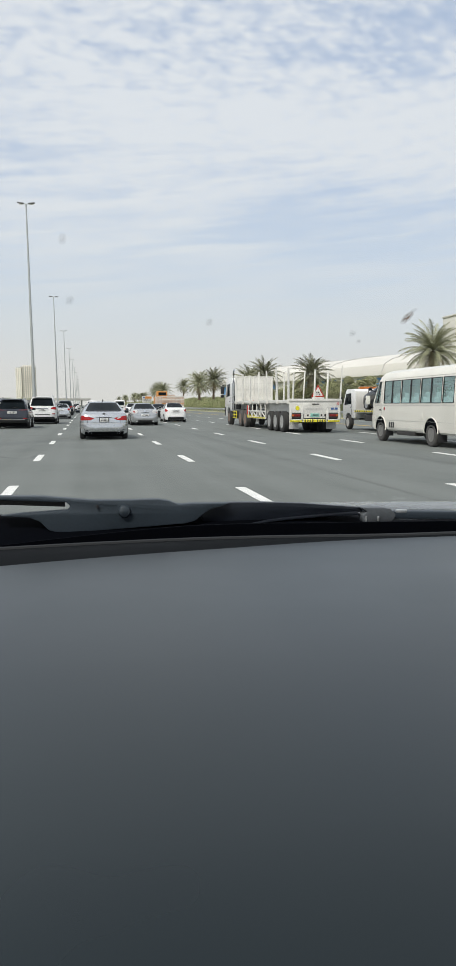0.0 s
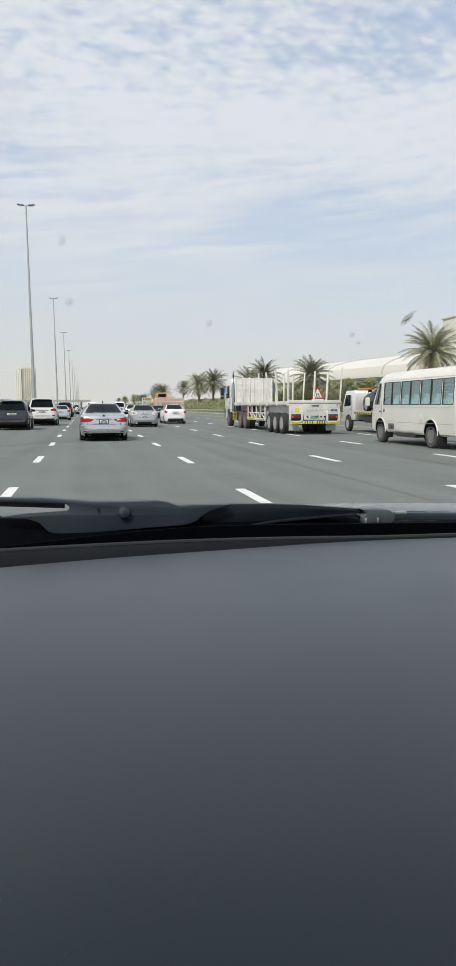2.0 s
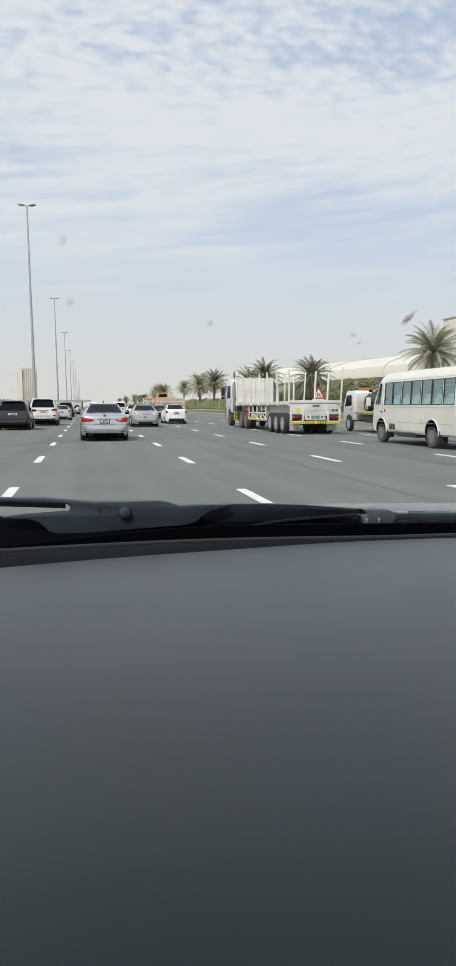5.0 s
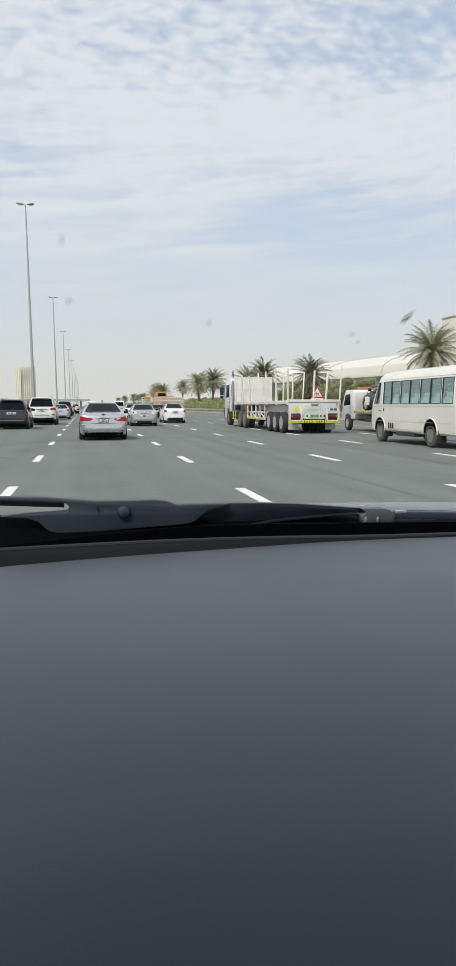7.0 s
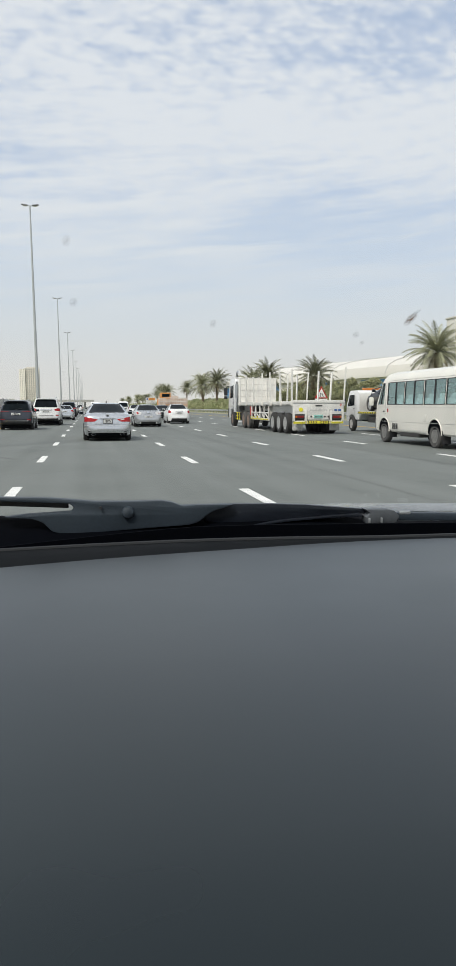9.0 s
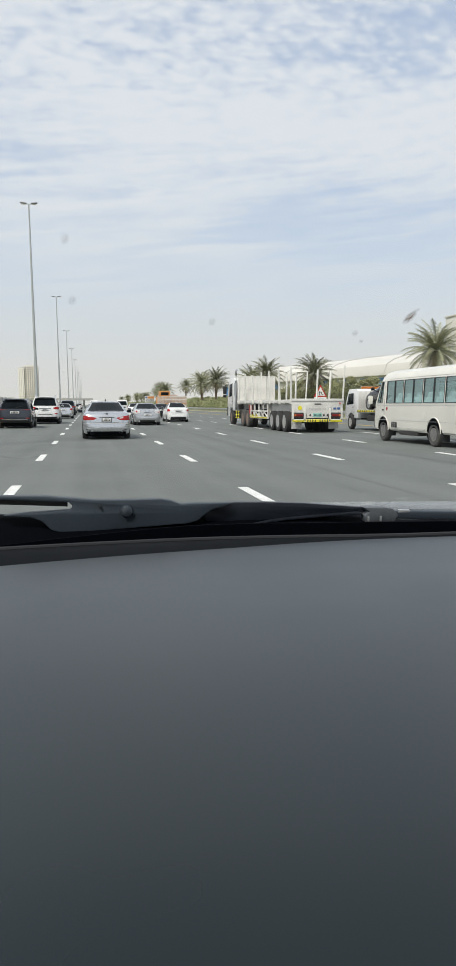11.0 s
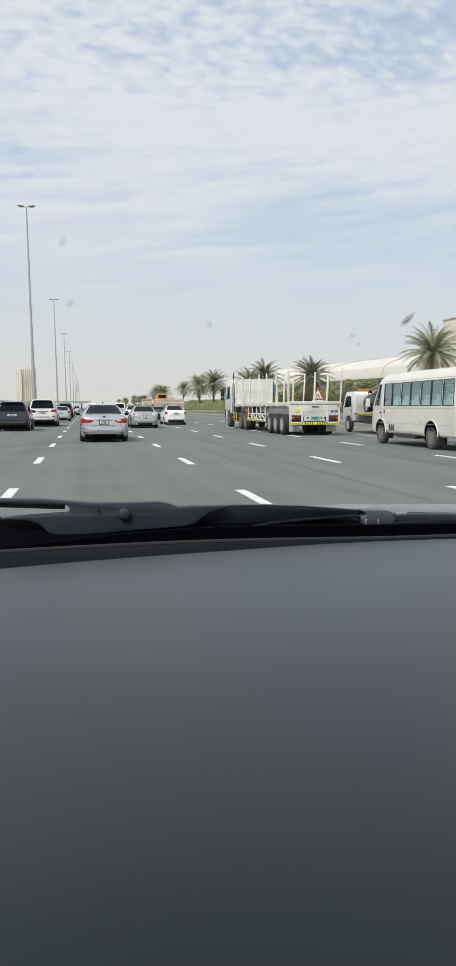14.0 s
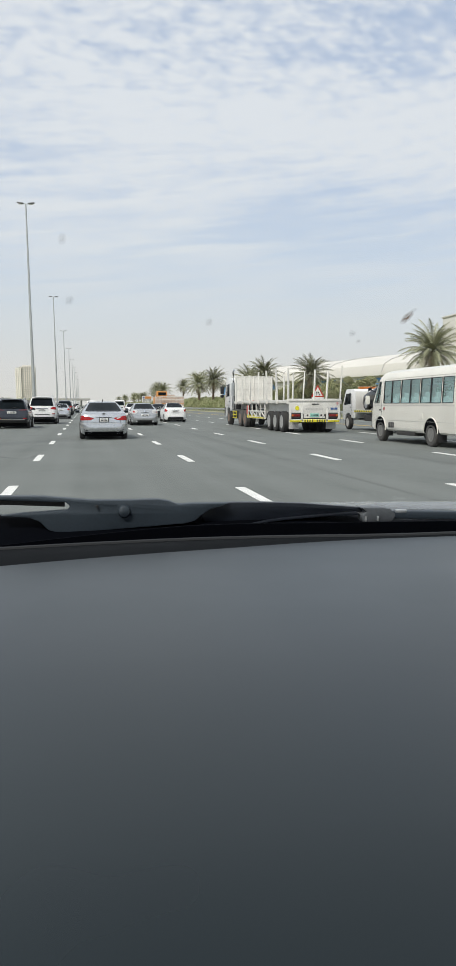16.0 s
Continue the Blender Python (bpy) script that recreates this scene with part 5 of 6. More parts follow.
    bars(b, "sign_writing", 0.0, -0.012, 1.22, 0.7, 0.07, 8, M["hub_grey"])
    bars(b, "plate_marks", 0.0, -0.018, 0.84, 0.3, 0.09, 5, M["ink"])
    # inside
    part("cabin_ceiling", box((0, 2.9, 2.40), (1.5, 5.0, 0.03), 0.01), M["headliner"], b)
    part("cabin_floor", box((0, 3.2, 0.86), (1.96, 5.9, 0.05), 0.01), M["hub_grey"], b)
    for r in range(6):
        for x in (-0.78, -0.38, 0.38, 0.78):
            y = 0.9 + 0.78 * r
            bm = box((x, y, 1.30), (0.38, 0.13, 0.56), 0.06)
            box((x, y - 0.01, 1.64), (0.24, 0.10, 0.17), 0.045, bm)
            box((x, y + 0.24, 1.02), (0.37, 0.42, 0.14), 0.05, bm)
            part("seat", bm, M["seat_cloth"], b)
    for s in (-1, 1):
        part("luggage_rail", pipe([(s * 0.8, 0.4, 1.98), (s * 0.8, 5.6, 1.98)], 0.02, 8), M["galvanised"], b)


bus()


def stripes(parent, name, c, size, mat, count, axis=0, lean=35):
    """Slanting dark stripes on a board."""
    for k in range(count):
        off = -size[0] / 2 + (k + 0.5) * size[0] / count
        part(name, box((c[0] + off, c[1], c[2]), (size[0] / count * 0.42, size[1], size[2]), 0, turn=Matrix.Rotation(radians(lean), 4, "Y")), mat, parent, smooth=0)


def lorry():
    """White tractor with a flatbed trailer, headboard and loose stakes."""
    t = thing("flatbed_lorry", pose(10.65, 33.8, 0), "white articulated flatbed lorry with upright stakes and a headboard", "lorry", "traffic on the motorway")
    W = 1.25
    white = M["dusty_white"]
    # trailer bed
    part("deck", box((0, 6.6, 1.51), (2 * W, 13.0, 0.07), 0.01), white, t)
    for s in (-1, 1):
        part("side_beam", box((s * (W - 0.03), 6.55, 1.49), (0.07, 13.1, 0.16), 0.012), white, t)
        part("main_girder", bar((s * 0.5, 0.2, 1.28), (s * 0.5, 12.9, 1.36), 0.14, 0.34, 0.01), white, t)
    for k in range(11):
        part("cross_member", box((0, 0.6 + 1.2 * k, 1.42), (2.3, 0.08, 0.1), 0.008), white, t)
    for k in range(6):
        for s in (-1, 1):
            part("lashing_hook", pipe([(s * (W + 0.01), 1.2 + 2.05 * k, 1.40), (s * (W + 0.05), 1.2 + 2.05 * k, 1.36), (s * (W + 0.05), 1.32 + 2.05 * k, 1.36), (s * (W + 0.01), 1.32 + 2.05 * k, 1.40)], 0.012, 6), M["hub_grey"], t)
    # headboard
    hb = part("headboard", box((0, 13.0, 2.36), (2.46, 0.05, 1.58), 0.008), white, t)
    for z in (1.62, 1.98, 2.36, 2.74, 3.12):
        part("headboard_rail", box((0, 12.965, z), (2.44, 0.03, 0.035), 0.006), white, hb)
    for k in range(5):
        part("headboard_rib", box((-1.2 + 0.6 * k, 12.955, 2.36), (0.07, 0.05, 1.6), 0.01), white, hb)
    # stakes
    rnd = random.Random(5)
    for s in (-1, 1):
        for k, y in enumerate((12.3, 10.3, 8.25, 6.2, 4.15, 2.1, 0.06)):
            hgt = 1.50 + rnd.uniform(-0.06, 0.12)
            dx, dy = rnd.uniform(-0.05, 0.05) + 0.05 * s, rnd.uniform(-0.06, 0.06)
            part("stake", bar((s * (W + 0.02), y, 1.36), (s * (W + 0.02) + dx, y + dy, 1.57 + hgt), 0.085, 0.07, 0.01), white, t)
            part("stake_socket", box((s * (W + 0.03), y, 1.47), (0.12, 0.13, 0.22), 0.01), white, t)
    # tail
    tail = part("tail_panel", box((0, 0.0, 1.20), (2 * W, 0.08, 0.62), 0.012), white, t)
    part("tail_rail", box((0, -0.03, 1.55), (2 * W + 0.04, 0.09, 0.13), 0.015), white, t)
    part("tail_beam", box((0, -0.02, 0.58), (2 * W, 0.1, 0.14), 0.012), white, t)
    for x in (-1.2, -0.62, 0.62, 1.2):
        part("tail_upright", box((x, -0.03, 0.86), (0.10, 0.08, 0.62), 0.01), white, t)
    # dark sheet standing in for the shade behind the tail frame
    part("tail_shade", box((0, 0.06, 0.80), (2.3, 0.03, 0.40), 0.0), M["dark_steel"], t)
    for s in (-1, 1):
        cl = part("tail_light", box((s * 0.93, -0.055, 0.83), (0.42, 0.05, 0.11), 0.015), M["dull_red_lens"], t)
        part("indicator", box((s * 1.09, -0.083, 0.83), (0.09, 0.012, 0.085), 0.004), M["orange_lens"], cl)
        part("light_box", box((s * 0.93, -0.03, 0.84), (0.52, 0.06, 0.24), 0.01), M["dark_steel"], cl)
        st = part("warning_strip", box((s * 0.93, -0.075, 0.56), (0.58, 0.015, 0.09), 0.003), M["hazard_yellow"], t)
        lettering(st, "strip_writing", "KEEP DISTANCE" if s < 0 else "LONG VEHICLE", 0.052, M["ink"], pose(s * 0.93, -0.084, 0.56))
        part("mud_flap", box((s * 0.92, 0.30, 0.36), (0.5, 0.02, 0.36), 0.005), M["hub_grey"], t)
    cv = part("chevron_board", box((0, -0.085, 0.575), (1.1, 0.02, 0.125), 0.003), M["hazard_yellow"], t)
    for k in range(9):
        s = 1 if k > 4 else -1
        if k == 4:
            continue
        for q in (-1, 1):
            part("chevron", box((-0.48 + 0.12 * k, -0.097, 0.575 + q * 0.028), (0.05, 0.004, 0.07), 0, turn=Matrix.Rotation(radians(35 * q * s), 4, "Y")), M["ink"], cv, smooth=0)
    part("number_plate", box((0, -0.05, 0.84), (0.44, 0.02, 0.16), 0.004), M["plate_green"], t)
    bars(t, "plate_marks", 0.0, -0.065, 0.84, 0.34, 0.08, 6, M["ink"], 3)
    part("bumper_board", box((0, -0.01, 0.84), (1.05, 0.05, 0.28), 0.01), white, t)
    for x in (-0.35, 0.32, 0.5):
        part("reflector", rod((x, -0.06, 0.84), (x, -0.03, 0.84), 0.045, n=12), M["dark_steel"], t)
    bars(t, "notice_writing", 0.0, -0.045, 1.14, 0.86, 0.09, 11, M["hub_grey"], 9)
    for k, x in enumerate((0.62, 0.86, 1.05)):
        part("company_mark", box((x, -0.047, 1.15), (0.15, 0.012, 0.10), 0.02), M["blue_ink"] if k else M["hub_grey"], t, "blue company mark")
    part("speed_disc", rod((-0.86, -0.06, 1.17), (-0.86, -0.035, 1.17), 0.10, n=20), M["hazard_yellow"], t, "round yellow sticker")
    part("red_sticker", box((1.12, -0.046, 1.40), (0.14, 0.01, 0.2), 0.003), M["plate_white"], t)
    bars(t, "sticker_marks", 1.12, -0.056, 1.40, 0.11, 0.16, 3, M["red_steel"], 4)
    part("handle", box((0.02, -0.05, 1.36), (0.34, 0.03, 0.05), 0.01), M["dark_steel"], t)
    # trailer wheels
    for y in (1.35, 2.62, 3.89):
        part("axle", rod((-1.0, y, 0.5), (1.0, y, 0.5), 0.07, n=10), M["dark_steel"], t)
        for s in (-1, 1):
            wheel(t, s * 1.25, y, 0.51, 0.27, "steel_rim", s, hub=0.62, deep=0.05, holes=10, tyre_mat="rubber")
            wheel(t, s * 0.93, y, 0.51, 0.27, "hub_grey", s, hub=0.58, deep=0.02)
            part("spring", bar((s * 0.5, y - 0.5, 0.72), (s * 0.5, y + 0.5, 0.72), 0.08, 0.1, 0.01), M["dark_steel"], t)
    for s in (-1, 1):
        part("side_skirt", box((s * 0.96, 2.75, 1.19), (0.04, 4.9, 0.46), 0.01), white, t)
        part("skirt_end", box((s * 1.06, 5.05, 1.05), (0.24, 0.05, 0.80), 0.01), white, t)
    # side guards with braces
    for s in (-1, 1):
        x = s * 1.18
        for k in range(5):
            y = 5.0 + 1.05 * k
            part("guard_post", box((x, y, 1.0), (0.06, 0.09, 0.86), 0.01), white, t)
            if k < 4:
                part("guard_brace", bar((x, y + 0.06, 0.66), (x, y + (0.5 if k % 2 else 0.95), 0.98), 0.05, 0.06, 0.008), white, t)
        part("guard_rail", box((x, 7.1, 0.62), (0.07, 4.4, 0.12), 0.01), white, t)
        part("guard_middle", box((x, 7.1, 0.98), (0.05, 4.3, 0.08), 0.01), white, t)
        gs = part("guard_stripe", box((x + s * 0.04, 7.1, 0.62), (0.01, 4.2, 0.07), 0.002), M["hazard_yellow"], t)
        for k in range(14):
            part("stripe", box((x + s * 0.047, 5.15 + 0.3 * k, 0.62), (0.004, 0.07, 0.06), 0), M["ink"], gs, smooth=0)
    part("tool_box", box((-0.95, 8.6, 1.08), (0.36, 0.55, 0.6), 0.03), M["dark_steel"], t)
    part("fire_extinguisher", rod((-1.12, 9.45, 0.8), (-1.12, 9.45, 1.32), 0.10, n=14), M["red_steel"], t)
    part("landing_leg", box((-0.9, 8.0, 0.8), (0.14, 0.16, 0.9), 0.015), M["hub_grey"], t)
    part("landing_leg", box((0.9, 8.0, 0.8), (0.14, 0.16, 0.9), 0.015), M["hub_grey"], t)
    part("spare_wheel", spun([(0.2, 0), (0.46, 0.02), (0.5, 0.1), (0.5, 0.2), (0.46, 0.26), (0.2, 0.26)], n=20), M["rubber"], t, at=pose(0.2, 6.4, 0.95, 0, 80, 0))
    # tractor
    part("chassis", box((0, 12.9, 0.92), (0.9, 7.2, 0.26), 0.02), M["dark_steel"], t)
    part("fifth_wheel", box((0, 10.7, 1.22), (0.9, 0.9, 0.14), 0.03), M["dark_steel"], t)
    for y in (10.0, 11.38):
        for s in (-1, 1):
            wheel(t, s * 1.23, y, 0.51, 0.27, "rusty_hub", s, hub=0.62, deep=0.04, tyre_mat="dusty_rubber")
            wheel(t, s * 0.92, y, 0.51, 0.27, "rusty_hub", s, hub=0.58, deep=0.02)
        part("axle", rod((-1.0, y, 0.5), (1.0, y, 0.5), 0.09, n=10), M["dark_steel"], t)
    for s in (-1, 1):
        wheel(t, s * 1.2, 15.2, 0.51, 0.3, "rusty_hub", s, hub=0.58, deep=0.04)
        part("mudguard", pipe([(s * 1.05, 15.2 + 0.62 * math.cos(a), 0.5 + 0.62 * math.sin(a)) for a in np.linspace(0.1, 3.04, 14)], 0.10, 8), M["black_plastic"], t)
        sg = part("side_tank", box((s * 1.02, 13.1, 0.72), (0.4, 1.3, 0.5), 0.06), M["dark_steel"], t)
        for z in (0.52, 0.72, 0.92):
            part("stripe_rail", box((s * 1.25, 13.0, z), (0.03, 1.3, 0.035), 0.006), M["hazard_yellow"], sg)
        for k in range(4):
            part("stripe_post", box((s * 1.255, 12.45 + 0.37 * k, 0.72), (0.03, 0.04, 0.5), 0.006), M["hazard_yellow"] if k % 2 == 0 else M["black_plastic"], sg)
    part("rear_chevron", box((-1.0, 9.2, 0.68), (0.5, 0.03, 0.16), 0.005), M["hazard_yellow"], t)
    cabp = [(14.05, 0.95), (14.05, 2.95), (14.25, 3.10), (15.60, 3.16), (16.05, 2.98), (16.48, 1.9), (16.56, 1.0), (16.50, 0.55), (15.95, 0.55), (15.85, 0.95), (15.55, 1.16), (14.95, 1.16), (14.65, 0.95)]
    cab = part("cab", slab(cabp, 0, -1.22, 1.22, 0.045), M["white_paint"], t, "white lorry cab", smooth=25)
    for s in (-1, 1):
        part("side_window", slab([(14.85, 1.92), (16.05, 1.85), (15.88, 2.66), (14.85, 2.72)], 0, s * 1.222, s * 1.23, 0.002), M["car_glass"], cab)
        part("door_seam", box((s * 1.224, 14.70, 1.9), (0.008, 0.016, 1.7), 0), M["ink"], cab)
        part("side_trim", box((s * 1.226, 15.40, 1.32), (0.012, 1.4, 0.10), 0.004), M["hub_grey"], cab)
        part("door_handle", box((s * 1.235, 14.85, 1.55), (0.03, 0.16, 0.05), 0.01), M["black_plastic"], cab)
        mir = part("door_mirror", box((s * 1.46, 16.25, 2.32), (0.24, 0.12, 0.52), 0.04), M["black_plastic"], t)
        part("wide_mirror", box((s * 1.46, 16.25, 1.92), (0.23, 0.12, 0.2), 0.04), M["black_plastic"], mir)
        part("mirror_arm", pipe([(s * 1.2, 16.10, 2.7), (s * 1.4, 16.22, 2.66), (s * 1.46, 16.25, 2.55)], 0.02, 8), M["black_plastic"], mir)
        part("corner_trim", box((s * 1.2, 16.40, 0.9), (0.08, 0.3, 0.6), 0.03), M["black_plastic"], cab)
    part("windscreen", slab([(16.16, 2.82), (16.48, 2.02), (16.50, 2.02), (16.18, 2.82)], 0, -1.08, 1.08), M["car_glass"], cab)
    part("sun_visor", box((0, 16.25, 3.0), (2.2, 0.3, 0.06), 0.02), M["black_plastic"], cab)
    part("rear_wall_rib", box((0, 14.03, 2.0), (1.9, 0.04, 0.06), 0.01), M["white_paint"], cab)
    ex = part("exhaust_stack", rod((-1.17, 13.78, 1.0), (-1.17, 13.78, 2.75), 0.09, n=16), M["chrome"], t, "bright exhaust stack behind the cab")
    part("silencer", rod((-1.17, 13.78, 1.9), (-1.17, 13.78, 2.75), 0.13, n=16), M["galvanised"], ex)
    part("stack_top", pipe([(-1.17, 13.78, 2.75), (-1.17, 13.78, 3.38), (-1.17, 13.72, 3.5), (-1.17, 13.58, 3.56)], 0.065, 12), M["chrome"], ex)
    part("air_intake", box((-0.85, 13.72, 1.7), (0.3, 0.35, 1.3), 0.05), M["black_plastic"], t)
    part("hoses", pipe([(-0.3, 13.5, 1.9), (-0.25, 13.2, 1.5), (-0.2, 12.6, 1.45), (-0.2, 12.2, 1.6)], 0.03, 8), M["red_steel"], t)
    return t


lorry()


LIMO = [([(0.60, 0.80), (0.95, 0.80), (0.95, 0.99), (0.66, 1.0)], "red_lens", 0.7)]


def recovery_truck():
    """A small white recovery truck with a flat bed."""
    x, y = 15.0, 32.1
    t = thing("recovery_truck", pose(x, y, 0), "white recovery truck with a flat yellow-striped bed", "truck", "traffic on the motorway")
    part("chassis", box((0, 3.2, 0.62), (0.8, 6.2, 0.2), 0.02), M["dark_steel"], t)
    part("bed", box((0, 2.55, 0.98), (2.1, 5.3, 0.12), 0.02), M["dark_steel"], t)
    for s in (-1, 1):
        part("bed_rail", box((s * 1.04, 2.55, 1.0), (0.06, 5.3, 0.16), 0.012), M["hub_grey"], t)
        st = part("bed_stripe", box((s * 1.075, 2.55, 1.0), (0.01, 5.2, 0.08), 0.002), M["hazard_yellow"], t)
        for k in range(16):
            part("stripe", box((s * 1.082, 0.2 + 0.32 * k, 1.0), (0.005, 0.12, 0.075), 0), M["ink"], st, smooth=0)
        part("side_guard", box((s * 0.98, 2.9, 0.66), (0.05, 1.9, 0.3), 0.01), M["dark_steel"], t)
        wheel(t, s * 1.0, 6.35, 0.39, 0.22, "hub_grey", s, hub=0.6, deep=0.03)
        wheel(t, s * 1.0, 1.5, 0.39, 0.24, "hub_grey", s, hub=0.6, deep=0.09)
        part("tail_light", box((s * 0.8, -0.12, 0.72), (0.3, 0.05, 0.1), 0.01), M["red_lens"], t)
    part("tail_stripe", box((0, -0.11, 0.96), (2.0, 0.02, 0.12), 0.003), M["hazard_yellow"], t)
    prof = [(5.35, 0.62), (5.35, 2.05), (5.5, 2.17), (6.6, 2.17), (6.8, 2.05), (7.22, 1.35), (7.26, 0.62), (6.85, 0.5), (6.78, 0.75), (6.5, 0.88), (6.2, 0.88), (5.92, 0.75), (5.85, 0.62)]
    cab = part("cab", slab(prof, 0, -0.98, 0.98, 0.04), M["white_paint"], t, "white cab", smooth=25)
    for s in (-1, 1):
        part("side_window", slab([(5.95, 1.38), (6.98, 1.32), (6.70, 1.92), (5.95, 1.95)], 0, s * 0.982, s * 0.99, 0.002), M["car_glass"], cab)
        part("door_seam", box((s * 0.984, 5.86, 1.3), (0.008, 0.014, 1.2), 0), M["ink"], cab)
        part("door_mirror", box((s * 1.14, 7.05, 1.6), (0.14, 0.09, 0.32), 0.03), M["black_plastic"], t)
        part("door_handle", box((s * 0.995, 6.0, 1.2), (0.02, 0.12, 0.04), 0.006), M["black_plastic"], cab)
    part("windscreen", slab([(6.82, 1.98), (7.19, 1.38), (7.21, 1.38), (6.84, 1.98)], 0, -0.86, 0.86), M["car_glass"], cab)
    part("light_bar", box((0, 5.8, 2.24), (1.2, 0.22, 0.12), 0.03), M["orange_lens"], t)
    part("cab_guard", box((0, 5.22, 1.5), (1.9, 0.06, 1.0), 0.01), M["dusty_white"], t)
    sedan("saloon_car", pose(x, y + 0.05, 1.045), "black_paint", "black saloon car carried on the recovery truck bed", lamps=LIMO, extras=dark_valance(0.2, 0.36, 0.6))


recovery_truck()


def stake_truck():
    """A goods truck with a slatted cage and an orange digger cab on board."""
    t = thing("stake_truck", pose(9.35, 80.5, 0), "goods truck with a pale slatted cage and orange load", "truck", "traffic on the motorway")
    part("bed", box((0, 4.2, 1.2), (2.4, 8.4, 0.16), 0.02), M["dusty_white"], t)
    part("tail_board", box((0, -0.03, 0.95), (2.4, 0.06, 0.34), 0.01), M["hazard_yellow"], t)
    stripes(t, "stripe", (0, -0.07, 0.95), (2.3, 0.01, 0.3), M["red_steel"], 10)
    for z in (1.5, 1.9, 2.25):
        part("cage_rail", box((0, 0.0, z), (2.4, 0.05, 0.06), 0.008), M["orange_paint"] if z < 1.8 else M["dusty_white"], t)
        for s in (-1, 1):
            part("cage_rail", box((s * 1.18, 4.2, z), (0.05, 8.4, 0.06), 0.008), M["dusty_white"], t)
    for k in range(10):
        part("slat", box((-1.15 + 0.2556 * k, 0.0, 1.76), (0.09, 0.04, 1.0), 0.008), M["cage"], t)
    for k in range(24):
        for s in (-1, 1):
            part("slat", box((s * 1.19, 0.2 + 0.35 * k, 1.76), (0.04, 0.09, 1.0), 0.008), M["cage"], t)
    part("load_wall", box((0, 8.5, 1.9), (2.4, 0.08, 1.3), 0.01), M["cage"], t)
    part("cab", box((0, 9.8, 1.45), (2.35, 2.0, 1.7), 0.12), M["orange_paint"], t)
    dg = part("digger_cab", box((-0.55, 7.0, 2.55), (1.15, 1.6, 0.75), 0.08), M["orange_paint"], t, "orange digger body")
    part("digger_window", box((-0.55, 6.19, 2.62), (0.9, 0.02, 0.36), 0.005), M["car_glass"], dg)
    part("exhaust", rod((0.45, 8.9, 2.2), (0.45, 8.9, 3.15), 0.09, n=10), M["dusty_white"], t)
    for y in (0.9, 2.2, 9.7):
        for s in (-1, 1):
            wheel(t, s * 1.2, y, 0.5, 0.3, "hub_grey", s, hub=0.58, deep=0.08)
    part("chassis", box((0, 5, 0.85), (0.9, 10, 0.3), 0.02), M["dark_steel"], t)
    for s in (-1, 1):
        part("tail_light", box((s * 0.95, -0.06, 0.72), (0.4, 0.05, 0.12), 0.01), M["red_lens"], t)


M["cage"] = surf("cage", (0.50, 0.40, 0.33), 0.75, var=0.2, scale=2, fine=30, bump=0.1, each=0.3)
stake_truck()


def warning_sign():
    s = thing("warning_sign", pose(24.75, 77.5, 0), "triangular red-bordered lane warning sign over a white plate", "road sign")
    for x in (-0.28, 0.28):
        part("post", rod((x, 0, 0), (x, 0, 2.6), 0.045, n=10), M["galvanised"], s)

    def tri(r, z0):
        return [(-r, z0), (r, z0), (0, z0 + 1.732 * r)]
    part("border", slab(tri(0.76, 2.2), 1, -0.06, -0.03, 0.006), M["red_steel"], s)
    part("face", slab(tri(0.55, 2.31), 1, -0.072, -0.062, 0.003), M["plate_white"], s)
    for x, lean in ((-0.12, 0), (0.15, -28)):
        bm = box((0, 0, 0), (0.06, 0.006, 0.30), 0)
        slab([(-0.10, 0.13), (0.10, 0.13), (0, 0.28)], 1, -0.003, 0.003, 0, bm)
        part("arrow", bm, M["ink"], s, at=pose(x, -0.078, 2.52) @ Matrix.Rotation(radians(lean), 4, "Y"))
    part("plate", box((0, -0.05, 1.80), (1.36, 0.03, 0.72), 0.03), M["plate_white"], s)
    bars(s, "writing", 0.12, -0.068, 1.97, 0.5, 0.12, 4, M["ink"], 5)
    lettering(s, "distance", "100 m", 0.24, M["ink"], pose(0, -0.07, 1.64))


warning_sign()


def speed_sign():
    """A round limit sign over a small white plate, on one post."""
    s = thing("speed_sign", pose(25.0, 214, 0), "round red-ringed limit sign over a white plate", "road sign")
    part("post", rod((0, 0, 0), (0, 0, 3.6), 0.05, n=10), M["galvanised"], s)
    part("backing", box((0, -0.07, 2.75), (1.25, 0.03, 2.1), 0.03), M["plate_white"], s)
    part("ring", rod((0, -0.12, 3.2), (0, -0.09, 3.2), 0.52, n=24), M["red_steel"], s)
    part("face", rod((0, -0.135, 3.2), (0, -0.118, 3.2), 0.40, n=24), M["plate_white"], s)
    bars(s, "figures", 0.0, -0.14, 3.2, 0.5, 0.36, 3, M["ink"], 8)
    bars(s, "plate_writing", 0.0, -0.09, 2.2, 0.9, 0.25, 4, M["ink"], 6)


speed_sign()


